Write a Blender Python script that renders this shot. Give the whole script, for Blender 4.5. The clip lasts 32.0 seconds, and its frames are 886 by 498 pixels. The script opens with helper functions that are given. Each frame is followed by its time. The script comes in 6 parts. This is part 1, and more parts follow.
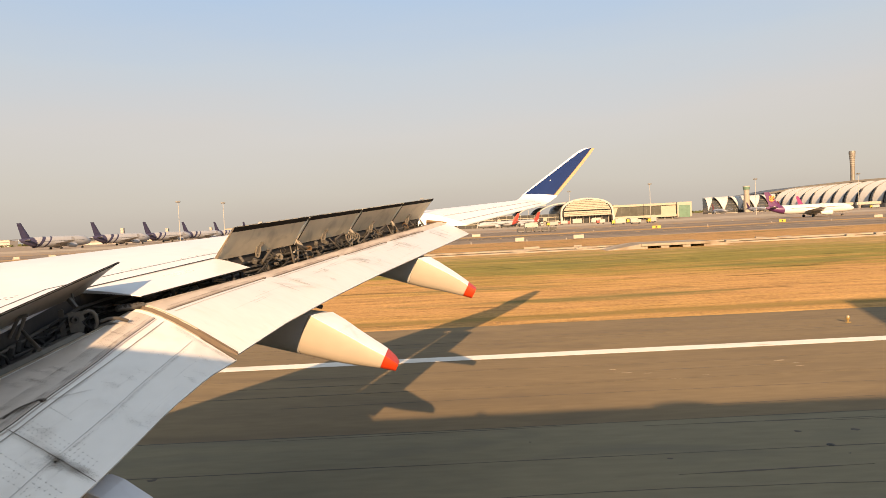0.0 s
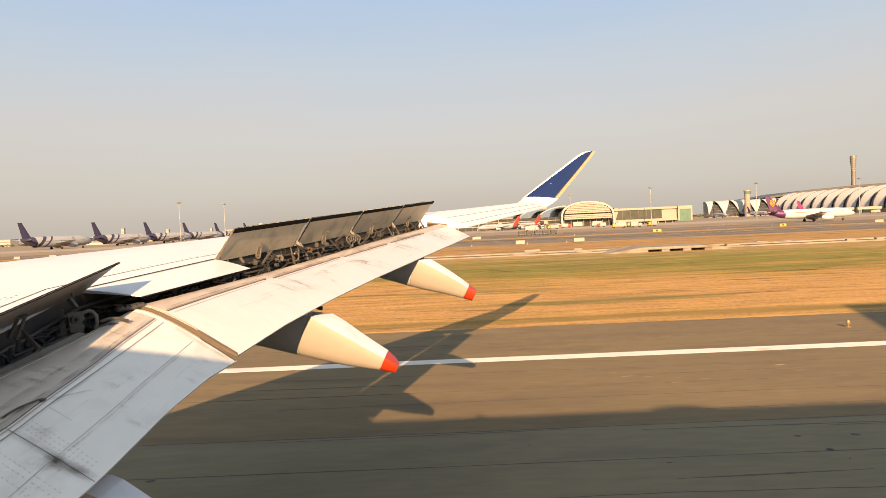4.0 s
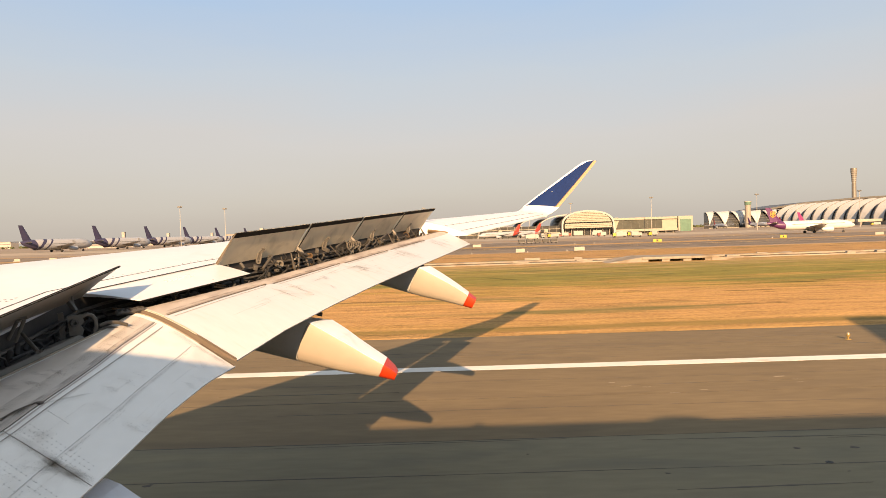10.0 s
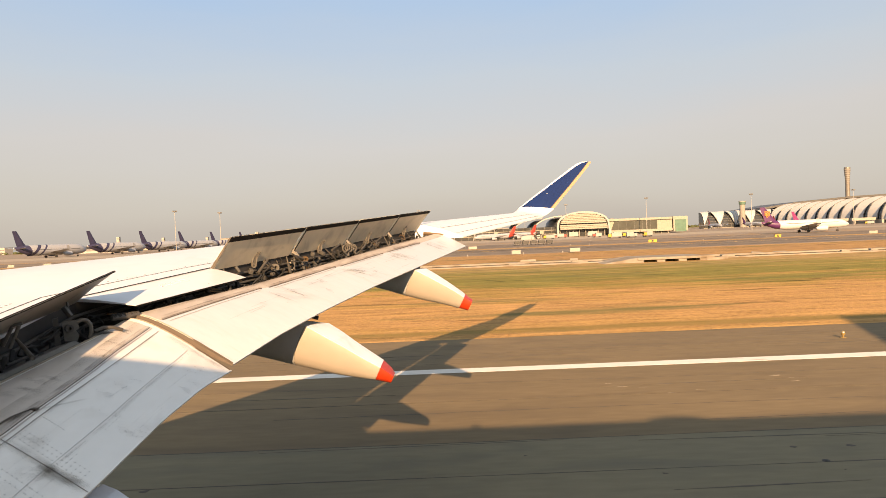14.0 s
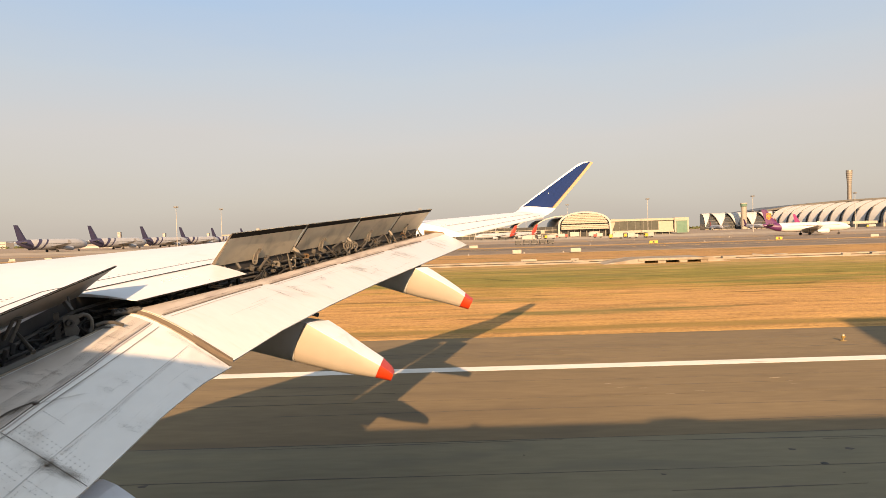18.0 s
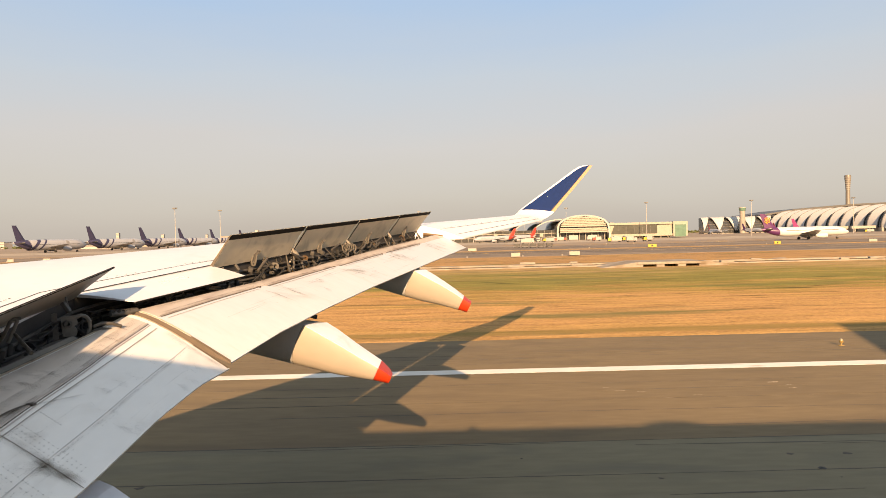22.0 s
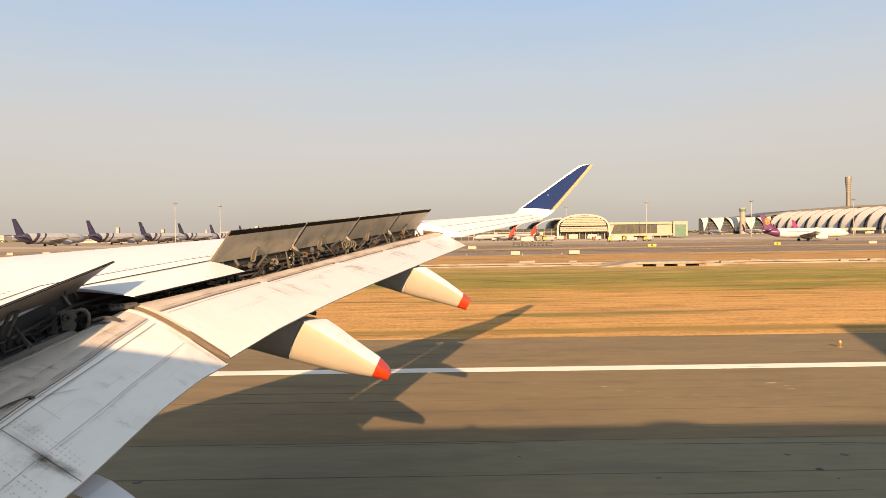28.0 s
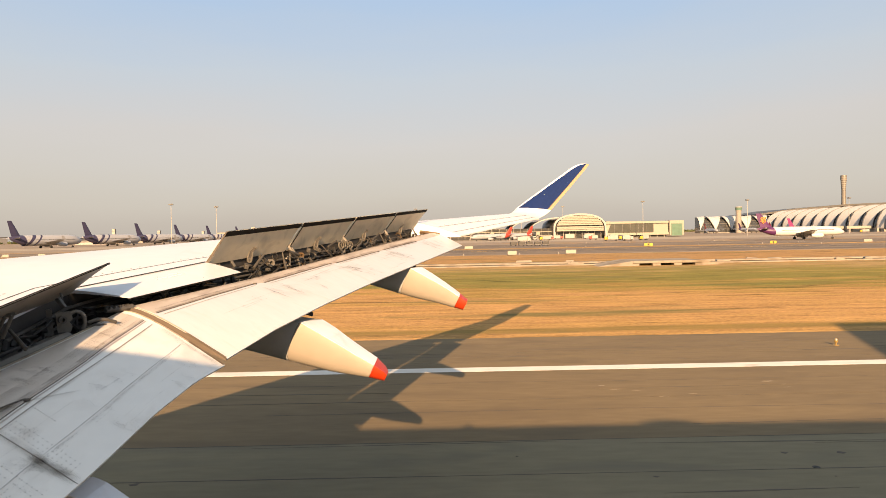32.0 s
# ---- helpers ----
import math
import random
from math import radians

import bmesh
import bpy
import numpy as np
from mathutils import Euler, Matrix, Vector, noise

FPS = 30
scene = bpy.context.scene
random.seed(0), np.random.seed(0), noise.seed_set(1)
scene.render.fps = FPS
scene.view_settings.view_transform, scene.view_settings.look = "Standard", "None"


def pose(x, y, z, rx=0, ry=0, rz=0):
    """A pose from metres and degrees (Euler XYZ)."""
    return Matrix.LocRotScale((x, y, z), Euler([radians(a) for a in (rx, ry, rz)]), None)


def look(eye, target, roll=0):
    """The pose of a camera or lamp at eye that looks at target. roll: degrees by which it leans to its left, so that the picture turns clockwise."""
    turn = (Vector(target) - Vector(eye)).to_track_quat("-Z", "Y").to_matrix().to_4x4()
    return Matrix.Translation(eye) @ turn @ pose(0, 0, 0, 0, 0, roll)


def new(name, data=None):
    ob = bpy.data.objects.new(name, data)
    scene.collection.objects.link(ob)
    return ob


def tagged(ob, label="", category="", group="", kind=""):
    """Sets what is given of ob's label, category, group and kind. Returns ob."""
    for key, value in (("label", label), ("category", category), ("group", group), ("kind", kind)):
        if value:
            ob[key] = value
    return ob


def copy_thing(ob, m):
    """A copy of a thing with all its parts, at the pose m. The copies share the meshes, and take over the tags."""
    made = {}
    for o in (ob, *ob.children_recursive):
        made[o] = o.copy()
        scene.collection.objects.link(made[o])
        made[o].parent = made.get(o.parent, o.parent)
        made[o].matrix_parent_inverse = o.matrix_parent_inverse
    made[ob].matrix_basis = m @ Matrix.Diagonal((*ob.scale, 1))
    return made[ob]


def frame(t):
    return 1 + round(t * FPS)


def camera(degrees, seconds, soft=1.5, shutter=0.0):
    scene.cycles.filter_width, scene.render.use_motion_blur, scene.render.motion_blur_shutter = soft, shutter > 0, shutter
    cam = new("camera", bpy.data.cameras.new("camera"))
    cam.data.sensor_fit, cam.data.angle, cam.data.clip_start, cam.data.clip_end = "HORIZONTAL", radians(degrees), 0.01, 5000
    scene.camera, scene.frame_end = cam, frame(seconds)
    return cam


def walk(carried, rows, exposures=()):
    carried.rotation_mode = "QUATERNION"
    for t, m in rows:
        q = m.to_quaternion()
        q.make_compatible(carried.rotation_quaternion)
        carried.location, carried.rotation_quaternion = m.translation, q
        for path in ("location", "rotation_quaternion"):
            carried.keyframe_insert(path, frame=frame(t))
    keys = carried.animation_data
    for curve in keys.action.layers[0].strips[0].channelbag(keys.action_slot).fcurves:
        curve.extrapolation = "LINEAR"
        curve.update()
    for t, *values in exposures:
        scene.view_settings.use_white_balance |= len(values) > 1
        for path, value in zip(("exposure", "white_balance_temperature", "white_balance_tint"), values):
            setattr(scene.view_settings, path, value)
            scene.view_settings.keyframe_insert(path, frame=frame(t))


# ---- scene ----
# A cabin-window view over the starboard wing of a wide-body airliner on a runway.
# x runs aft along the runway, y outboard across it, z up.
cam = camera(66.8, 32.0, soft=0.65)
PATH = (
    (0.0, 0.008, 0.008, 6.202, 88.03, 2.68, 0.11),
    (0.5, 0.008, 0.008, 6.202, 88.03, 2.68, 0.11),
    (1.0, 0.008, 0.008, 6.202, 88.03, 2.68, 0.11),
    (1.5, 0.008, 0.008, 6.201, 88.05, 2.65, 0.11),
    (2.0, 0.008, 0.008, 6.201, 88.08, 2.59, 0.12),
    (2.5, 0.008, 0.008, 6.201, 88.08, 2.59, 0.12),
    (3.0, 0.008, 0.008, 6.201, 88.09, 2.56, 0.13),
    (3.5, 0.007, 0.008, 6.201, 88.18, 2.44, 0.15),
    (4.0, 0.007, 0.007, 6.201, 88.23, 2.33, 0.16),
    (4.5, 0.007, 0.007, 6.201, 88.14, 2.48, 0.13),
    (6.5, 0.007, 0.007, 6.201, 88.21, 2.13, 0.05),
    (7.0, 0.007, 0.007, 6.201, 88.30, 2.15, -0.05),
    (7.5, 0.008, 0.009, 6.201, 88.20, 2.62, -0.12),
    (8.0, 0.007, 0.007, 6.202, 88.30, 2.70, -0.14),
    (8.5, 0.008, 0.008, 6.202, 88.60, 2.78, -0.27),
    (9.0, 0.006, 0.007, 6.202, 88.96, 2.50, -0.37),
    (9.5, 0.005, 0.006, 6.201, 88.95, 2.17, -0.25),
    (10.0, 0.003, 0.006, 6.202, 88.86, 1.66, 0.19),
    (10.5, 0.004, 0.005, 6.202, 88.88, 1.53, 0.53),
    (11.0, 0.003, 0.002, 6.201, 88.88, 1.62, 0.60),
    (11.5, 0.004, 0.004, 6.201, 88.84, 1.58, 0.56),
    (12.0, 0.003, 0.003, 6.201, 88.94, 1.37, 0.43),
    (12.5, 0.001, -0.000, 6.201, 88.99, 1.27, 0.31),
    (13.0, 0.003, 0.004, 6.202, 88.94, 1.36, 0.18),
    (13.5, 0.003, 0.003, 6.201, 89.01, 1.62, -0.01),
    (14.0, 0.004, 0.003, 6.201, 89.04, 2.14, -0.18),
    (14.5, 0.003, 0.004, 6.202, 89.13, 2.74, -0.25),
    (16.5, 0.003, 0.002, 6.200, 89.15, 1.59, -0.52),
    (17.0, 0.001, -0.001, 6.199, 89.10, 1.27, -0.39),
    (17.5, 0.001, -0.004, 6.200, 89.23, 1.12, -0.23),
    (18.0, 0.000, 0.001, 6.200, 88.93, 1.52, -0.10),
    (18.5, -0.000, -0.001, 6.199, 89.07, 1.60, -0.03),
    (19.0, 0.000, 0.000, 6.200, 88.90, 1.40, -0.00),
    (19.5, 0.001, 0.002, 6.201, 88.86, 1.38, -0.07),
    (20.0, 0.000, -0.001, 6.200, 89.05, 1.34, -0.28),
    (20.5, 0.001, 0.001, 6.201, 89.03, 1.40, -0.40),
    (21.0, 0.001, 0.002, 6.201, 88.95, 1.07, -0.30),
    (21.5, -0.000, 0.000, 6.201, 88.98, 1.15, -0.21),
    (22.0, 0.001, 0.000, 6.202, 89.15, 1.22, -0.20),
    (22.5, 0.001, 0.003, 6.201, 88.99, 1.16, -0.18),
    (23.0, -0.001, 0.002, 6.202, 89.02, 1.09, -0.15),
    (23.5, 0.000, 0.005, 6.201, 88.90, 1.05, -0.26),
    (24.0, 0.001, 0.004, 6.202, 88.99, 0.96, -0.39),
    (24.5, 0.001, 0.005, 6.202, 89.04, 1.07, -0.43),
    (25.0, 0.001, 0.003, 6.201, 88.97, 0.93, -0.50),
    (25.5, 0.001, 0.005, 6.202, 88.92, 1.06, -0.56),
    (27.5, 0.001, 0.005, 6.202, 89.03, 0.69, -0.31),
    (28.0, -0.001, 0.002, 6.202, 88.95, 0.64, -0.21),
    (28.5, 0.000, 0.004, 6.202, 89.04, 0.86, -0.23),
    (29.0, 0.001, 0.004, 6.201, 89.15, 0.53, -0.27),
    (29.5, -0.000, 0.004, 6.202, 88.96, 0.62, -0.35),
    (30.0, -0.000, 0.004, 6.202, 89.15, 0.81, -0.43),
    (30.5, -0.001, 0.004, 6.202, 88.94, 0.71, -0.50),
    (31.0, 0.001, 0.008, 6.203, 88.85, 0.68, -0.53),
    (31.5, 0.002, 0.007, 6.204, 88.92, 0.89, -0.51),
    (32.0, 0.002, 0.006, 6.202, 88.95, 0.89, -0.49),
)

EXPOSURE, KELVIN, TINT = 1.40, 7000, 9
EYE = (0.0, 0.0, 6.2)
# how the aircraft stands on the ground, turned about the window
STANCE = Matrix.Translation(EYE) @ pose(0, 0, 0, -0.25, 0.15, 0) @ Matrix.Translation([-v for v in EYE])
walk(cam, [(t, STANCE @ pose(x, y, z, a, b, c)) for t, x, y, z, a, b, c in PATH], exposures=[(0.0, EXPOSURE, KELVIN, TINT), (32.0, EXPOSURE, KELVIN, TINT)])

# ---- sky and sun ----
SUN_UP = radians(20.0)
SUN_WAY = Vector((0.03, 1.0, -math.tan(SUN_UP))).normalized()
world = bpy.data.worlds.new("hazy_sky")
scene.world = world
world.use_nodes = True
wn, wl = world.node_tree.nodes, world.node_tree.links
sky = wn.new("ShaderNodeTexSky")
sky.sky_type, sky.sun_disc = "NISHITA", False
sky.sun_elevation, sky.sun_rotation = SUN_UP, radians(180)
sky.dust_density, sky.air_density, sky.ozone_density = 3.0, 1.0, 1.0
geo = wn.new("ShaderNodeTexCoord")
sep = wn.new("ShaderNodeSeparateXYZ")
ramp = wn.new("ShaderNodeValToRGB")
wl.new(geo.outputs["Generated"], sep.inputs[0])
veil = wn.new("ShaderNodeTexNoise")
veil.inputs["Scale"].default_value, veil.inputs["Detail"].default_value = 2.2, 5
flat = wn.new("ShaderNodeMapping")
flat.inputs["Scale"].default_value = (1, 1, 5)
wl.new(geo.outputs["Generated"], flat.inputs[0])
wl.new(flat.outputs[0], veil.inputs[0])
drift = wn.new("ShaderNodeMath")
drift.operation = "MULTIPLY_ADD"
drift.inputs[1].default_value = 0.10
wl.new(veil.outputs[0], drift.inputs[0])
wl.new(sep.outputs["Z"], drift.inputs[2])
level = wn.new("ShaderNodeMath")
level.operation = "SUBTRACT"
level.inputs[1].default_value = 0.05
wl.new(drift.outputs[0], level.inputs[0])
wl.new(level.outputs[0], ramp.inputs[0])
HAZE = ((0.0, (0.50, 0.455, 0.42)), (0.05, (0.54, 0.505, 0.475)), (0.14, (0.565, 0.54, 0.545)), (0.23, (0.495, 0.55, 0.635)),
        (0.33, (0.365, 0.51, 0.745)), (0.6, (0.44, 0.53, 0.66)), (0.9, (0.54, 0.56, 0.58)))
while len(ramp.color_ramp.elements) < len(HAZE):
    ramp.color_ramp.elements.new(0.5)
for el, (at, col) in zip(ramp.color_ramp.elements, HAZE):
    el.position, el.color = at, (*col, 1)
gain = wn.new("ShaderNodeMix")
gain.data_type = "RGBA"
gain.inputs[0].default_value = 0.82
dim = wn.new("ShaderNodeVectorMath")
dim.operation = "SCALE"
dim.inputs[3].default_value = 0.09
wl.new(sky.outputs[0], dim.inputs[0])
wl.new(dim.outputs[0], gain.inputs[6])
wl.new(ramp.outputs[0], gain.inputs[7])
back = wn["Background"]
back.inputs[1].default_value = 0.475
wl.new(gain.outputs[2], back.inputs[0])

sun_data = bpy.data.lights.new("sun", "SUN")
sun_data.energy, sun_data.angle, sun_data.color = 5.1, radians(0.6), (1.0, 0.65, 0.375)
sun = new("sun", sun_data)
sun.matrix_world = look((0, 0, 60), Vector((0, 0, 60)) + SUN_WAY)

# ---- materials ----


def stuff_mat(name, col, rough=0.6, metal=0.0, vary=0.12, grain=6.0, wide=0.4, bump=0.0, stretch=(1, 1, 1), dirt=None, amount=0.0, spec=0.5):
    """A surface with variation at two scales; dirt: a second colour that comes in stains."""
    m = bpy.data.materials.new(name)
    m.use_nodes = True
    n, l = m.node_tree.nodes, m.node_tree.links
    b = n["Principled BSDF"]
    b.inputs["Metallic"].default_value = metal
    b.inputs["Specular IOR Level"].default_value = spec
    co = n.new("ShaderNodeTexCoord")
    mp = n.new("ShaderNodeMapping")
    mp.inputs["Scale"].default_value = stretch
    l.new(co.outputs["Object"], mp.inputs[0])
    fine, big = n.new("ShaderNodeTexNoise"), n.new("ShaderNodeTexNoise")
    fine.inputs["Scale"].default_value, fine.inputs["Detail"].default_value = grain, 6
    big.inputs["Scale"].default_value, big.inputs["Detail"].default_value = wide, 4
    l.new(mp.outputs[0], fine.inputs[0])
    l.new(mp.outputs[0], big.inputs[0])
    add = n.new("ShaderNodeMath")
    add.operation = "ADD"
    l.new(fine.outputs[0], add.inputs[0])
    l.new(big.outputs[0], add.inputs[1])
    rm = n.new("ShaderNodeMapRange")
    rm.inputs[1].default_value, rm.inputs[2].default_value = 0.6, 1.4
    rm.inputs[3].default_value, rm.inputs[4].default_value = 1 - vary, 1 + vary
    l.new(add.outputs[0], rm.inputs[0])
    base = n.new("ShaderNodeVectorMath")
    base.operation = "SCALE"
    base.inputs[0].default_value = col
    l.new(rm.outputs[0], base.inputs[3])
    last = base.outputs[0]
    if dirt:
        st = n.new("ShaderNodeTexNoise")
        st.inputs["Scale"].default_value, st.inputs["Detail"].default_value, st.inputs["Distortion"].default_value = wide * 2.7, 7, 0.6
        l.new(mp.outputs[0], st.inputs[0])
        cut = n.new("ShaderNodeMapRange")
        cut.inputs[1].default_value, cut.inputs[2].default_value = 0.62 - amount * 0.3, 0.78 - amount * 0.2
        l.new(st.outputs[0], cut.inputs[0])
        mx = n.new("ShaderNodeMix")
        mx.data_type = "RGBA"
        l.new(cut.outputs[0], mx.inputs[0])
        l.new(last, mx.inputs[6])
        mx.inputs[7].default_value = (*dirt, 1)
        last = mx.outputs[2]
    l.new(last, b.inputs["Base Color"])
    rr = n.new("ShaderNodeMapRange")
    rr.inputs[3].default_value, rr.inputs[4].default_value = max(rough - 0.1, 0.03), min(rough + 0.1, 1)
    l.new(big.outputs[0], rr.inputs[0])
    l.new(rr.outputs[0], b.inputs["Roughness"])
    if bump:
        bp = n.new("ShaderNodeBump")
        bp.inputs["Strength"].default_value, bp.inputs["Distance"].default_value = 0.6, bump
        l.new(fine.outputs[0], bp.inputs["Height"])
        l.new(bp.outputs[0], b.inputs["Normal"])
    return m


def glass_mat(name, col, rough=0.08):
    m = stuff_mat(name, col, rough, 0.0, 0.25, 0.3, 0.05, spec=0.8)
    return m


PAINT = stuff_mat("wing_white_paint", (0.605, 0.62, 0.65), 0.35, 0, 0.05, 3, 0.5, dirt=(0.565, 0.56, 0.555), amount=0.1)
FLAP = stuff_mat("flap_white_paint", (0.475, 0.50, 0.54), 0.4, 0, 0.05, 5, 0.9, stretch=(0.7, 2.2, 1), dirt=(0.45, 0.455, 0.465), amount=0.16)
FLAP_A = stuff_mat("inner_flap_paint", (0.75, 0.745, 0.72), 0.4, 0, 0.05, 5, 0.7, stretch=(1, 0.5, 1), dirt=(0.655, 0.64, 0.61), amount=0.35)
WORN = stuff_mat("worn_flap_nose", (0.41, 0.37, 0.335), 0.55, 0, 0.14, 7, 0.9, stretch=(1, 0.35, 1), dirt=(0.27, 0.23, 0.205), amount=0.42)
WORN_A = stuff_mat("worn_inner_flap_nose", (0.51, 0.47, 0.43), 0.55, 0, 0.14, 7, 0.9, stretch=(1, 0.35, 1), dirt=(0.40, 0.36, 0.32), amount=0.45)
GREYPART = stuff_mat("grey_paint", (0.34, 0.34, 0.335), 0.5, 0, 0.1, 5, 0.7)
UNDER = stuff_mat("spoiler_underside", (0.63, 0.56, 0.43), 0.55, 0, 0.08, 6, 0.8, dirt=(0.43, 0.385, 0.30), amount=0.3)
# darker, greyer version of the underside colour for the inboard spoiler
UNDER_IN = stuff_mat("darker_spoiler_underside", (0.30, 0.275, 0.24), 0.55, 0, 0.1, 6, 0.8, dirt=(0.16, 0.14, 0.12), amount=0.2)
EDGE = stuff_mat("dark_rubber_seal", (0.013, 0.012, 0.011), 0.8, 0, 0.2, 20, 2, spec=0.1)
BROWNSEAL = stuff_mat("brown_rubber_seal", (0.105, 0.078, 0.052), 0.7, 0, 0.2, 20, 2)
ENDSEAL = stuff_mat("spoiler_end_seal", (0.075, 0.06, 0.043), 0.6, 0, 0.2, 14, 2, dirt=(0.05, 0.04, 0.03), amount=0.3)
ENDTAN = stuff_mat("worn_end_plate", (0.075, 0.056, 0.04), 0.6, 0, 0.2, 8, 2, dirt=(0.08, 0.06, 0.045), amount=0.4)
TANSEAL = stuff_mat("tan_rubber_seal", (0.34, 0.285, 0.215), 0.6, 0, 0.15, 14, 2, dirt=(0.18, 0.13, 0.085), amount=0.25)
# near-black: the shade inside the bay is put into this colour, with some dirt
COVE = stuff_mat("dirty_bay_shade_primer", (0.028, 0.027, 0.026), 0.7, 0, 0.3, 12, 1.5, dirt=(0.02, 0.02, 0.02), amount=0.4)
DIMPRIMER = stuff_mat("dim_grey_primer", (0.16, 0.152, 0.135), 0.6, 0, 0.2, 9, 1.2, dirt=(0.12, 0.11, 0.098), amount=0.4)
STEEL = stuff_mat("actuator_metal", (0.085, 0.08, 0.073), 0.6, 0.3, 0.2, 20, 3)
PALEMETAL = stuff_mat("bracket_primer", (0.07, 0.064, 0.055), 0.5, 0.1, 0.2, 20, 3)
LUGMETAL = stuff_mat("lug_primer", (0.125, 0.115, 0.098), 0.5, 0.1, 0.2, 20, 3)
BRASS = stuff_mat("bronze_bush", (0.20, 0.13, 0.07), 0.4, 0.6, 0.2, 20, 3)
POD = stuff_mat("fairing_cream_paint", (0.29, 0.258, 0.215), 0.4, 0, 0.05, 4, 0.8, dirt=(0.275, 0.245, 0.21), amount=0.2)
# cooler and lighter than the cream side: sky light put into the top's colour
PODTOP = stuff_mat("fairing_sky_tone_paint", (0.56, 0.59, 0.65), 0.4, 0, 0.06, 5, 0.9, dirt=(0.49, 0.50, 0.53), amount=0.25)
RED = stuff_mat("red_tip_paint", (0.36, 0.028, 0.006), 0.4, 0, 0.1, 9, 2)
BLUE = stuff_mat("winglet_blue_paint", (0.006, 0.019, 0.088), 0.45, 0, 0.08, 4, 0.5, spec=0.25)
YELLOW = stuff_mat("winglet_yellow_paint", (0.47, 0.25, 0.145), 0.4, 0, 0.08, 4, 0.5)
LINE = stuff_mat("panel_gap", (0.03, 0.031, 0.034), 0.8, 0, 0.2, 10, 2)
SEAM = stuff_mat("skin_seam", (0.34, 0.32, 0.295), 0.7, 0, 0.2, 10, 2)
RIVET = stuff_mat("rivet_grime", (0.57, 0.565, 0.55), 0.7, 0, 0.2, 10, 2)
DARKRIVET = stuff_mat("dark_fastener", (0.22, 0.21, 0.20), 0.6, 0.2, 0.2, 10, 2)
GROOVE = stuff_mat("grimy_groove", (0.075, 0.062, 0.052), 0.7, 0, 0.2, 10, 2)
DULLGOLD = stuff_mat("weathered_lamp_paint", (0.22, 0.15, 0.045), 0.6, 0, 0.2, 8, 2)
BODY = stuff_mat("fuselage_white_paint", (0.78, 0.77, 0.75), 0.3, 0, 0.04, 2, 0.3)
RUBBER = stuff_mat("tyre_rubber", (0.025, 0.025, 0.025), 0.8, 0, 0.2, 20, 2)

# ---- building helpers ----


def part(name, bm, material, parent=None, label="", smooth=False):
    """Link a bmesh as one mesh object under a thing or a part."""
    me = bpy.data.meshes.new(name)
    bmesh.ops.recalc_face_normals(bm, faces=bm.faces[:])
    if smooth:
        for f in bm.faces:
            f.smooth = True
    bm.to_mesh(me)
    bm.free()
    for m in (material if isinstance(material, (list, tuple)) else [material]):
        me.materials.append(m)
    ob = new(name, me)
    if smooth:
        me.set_sharp_from_angle(angle=radians(38))
    if parent:
        ob.parent = parent
    if label:
        tagged(ob, label)
    return ob


def thing(name, label, category, at=(0, 0, 0), rz=0.0, group="", kind=""):
    ob = new(name)
    ob.matrix_basis = pose(*at, 0, 0, rz)
    return tagged(ob, label, category, group, kind)


def loft(rings, closed=True, caps=True, bm=None):
    """Skin through rings of equal count."""
    bm = bm or bmesh.new()
    vs = [[bm.verts.new(p) for p in r] for r in rings]
    n = len(vs[0])
    for a, b in zip(vs, vs[1:]):
        for i in range(n if closed else n - 1):
            j = (i + 1) % n
            bm.faces.new((a[i], a[j], b[j], b[i]))
    if caps and closed:
        bm.faces.new(vs[0])
        bm.faces.new(vs[-1])
    return bm


def box(lo, hi, bevel=0.0, bm=None, m=None):
    own = bmesh.new()
    bmesh.ops.create_cube(own, size=1)
    lo, hi = Vector(lo), Vector(hi)
    for v in own.verts:
        v.co = (lo + hi) / 2 + Vector([c * s for c, s in zip(v.co, hi - lo)])
    if bevel:
        bmesh.ops.bevel(own, geom=own.edges[:], offset=bevel, segments=2, affect="EDGES", profile=0.6)
    if m is not None:
        bmesh.ops.transform(own, matrix=m, verts=own.verts)
    if bm is None:
        return own
    join(bm, own)
    return bm


def join(bm, own):
    vs = [bm.verts.new(v.co) for v in own.verts]
    own.verts.index_update()
    for f in own.faces:
        bm.faces.new([vs[v.index] for v in f.verts])
    own.free()
    return bm


def rod(a, b, r0, r1=None, n=8, bm=None):
    """A round bar from a to b."""
    bm = bm or bmesh.new()
    a, b = Vector(a), Vector(b)
    r1 = r0 if r1 is None else r1
    d = (b - a).normalized()
    u = d.orthogonal().normalized()
    w = d.cross(u)
    ring = lambda c, r: [c + r * (math.cos(2 * math.pi * i / n) * u + math.sin(2 * math.pi * i / n) * w) for i in range(n)]
    return loft([ring(a, r0), ring(b, r1)], bm=bm)


def strip(points, width, up, bm=None, thick=0.012, way=(0, 0, 1)):
    """A thin raised band along points; up lifts it along z."""
    bm = bm or bmesh.new()
    pts = [Vector(p) for p in points]
    rings = []
    for i, p in enumerate(pts):
        d = (pts[min(i + 1, len(pts) - 1)] - pts[max(i - 1, 0)]).normalized()
        w = d.cross(Vector(way)).normalized() * width / 2
        t = Vector(way) * thick
        base = p + Vector(way) * up
        rings.append([base - w, base + w, base + w + t, base - w + t])
    return loft(rings, bm=bm)


def lerp(a, b, t):
    return tuple(x + (y - x) * t for x, y in zip(a, b))


def along(table, y):
    """Linear interpolation of a table of rows (y, values...)."""
    ys = [r[0] for r in table]
    return [float(np.interp(y, ys, [r[k] for r in table])) for k in range(1, len(table[0]))]

# ---- our airliner ----
airliner = thing("airliner", "white wide-body airliner with raised spoilers and lowered flaps", "aircraft")
airliner.matrix_basis = STANCE

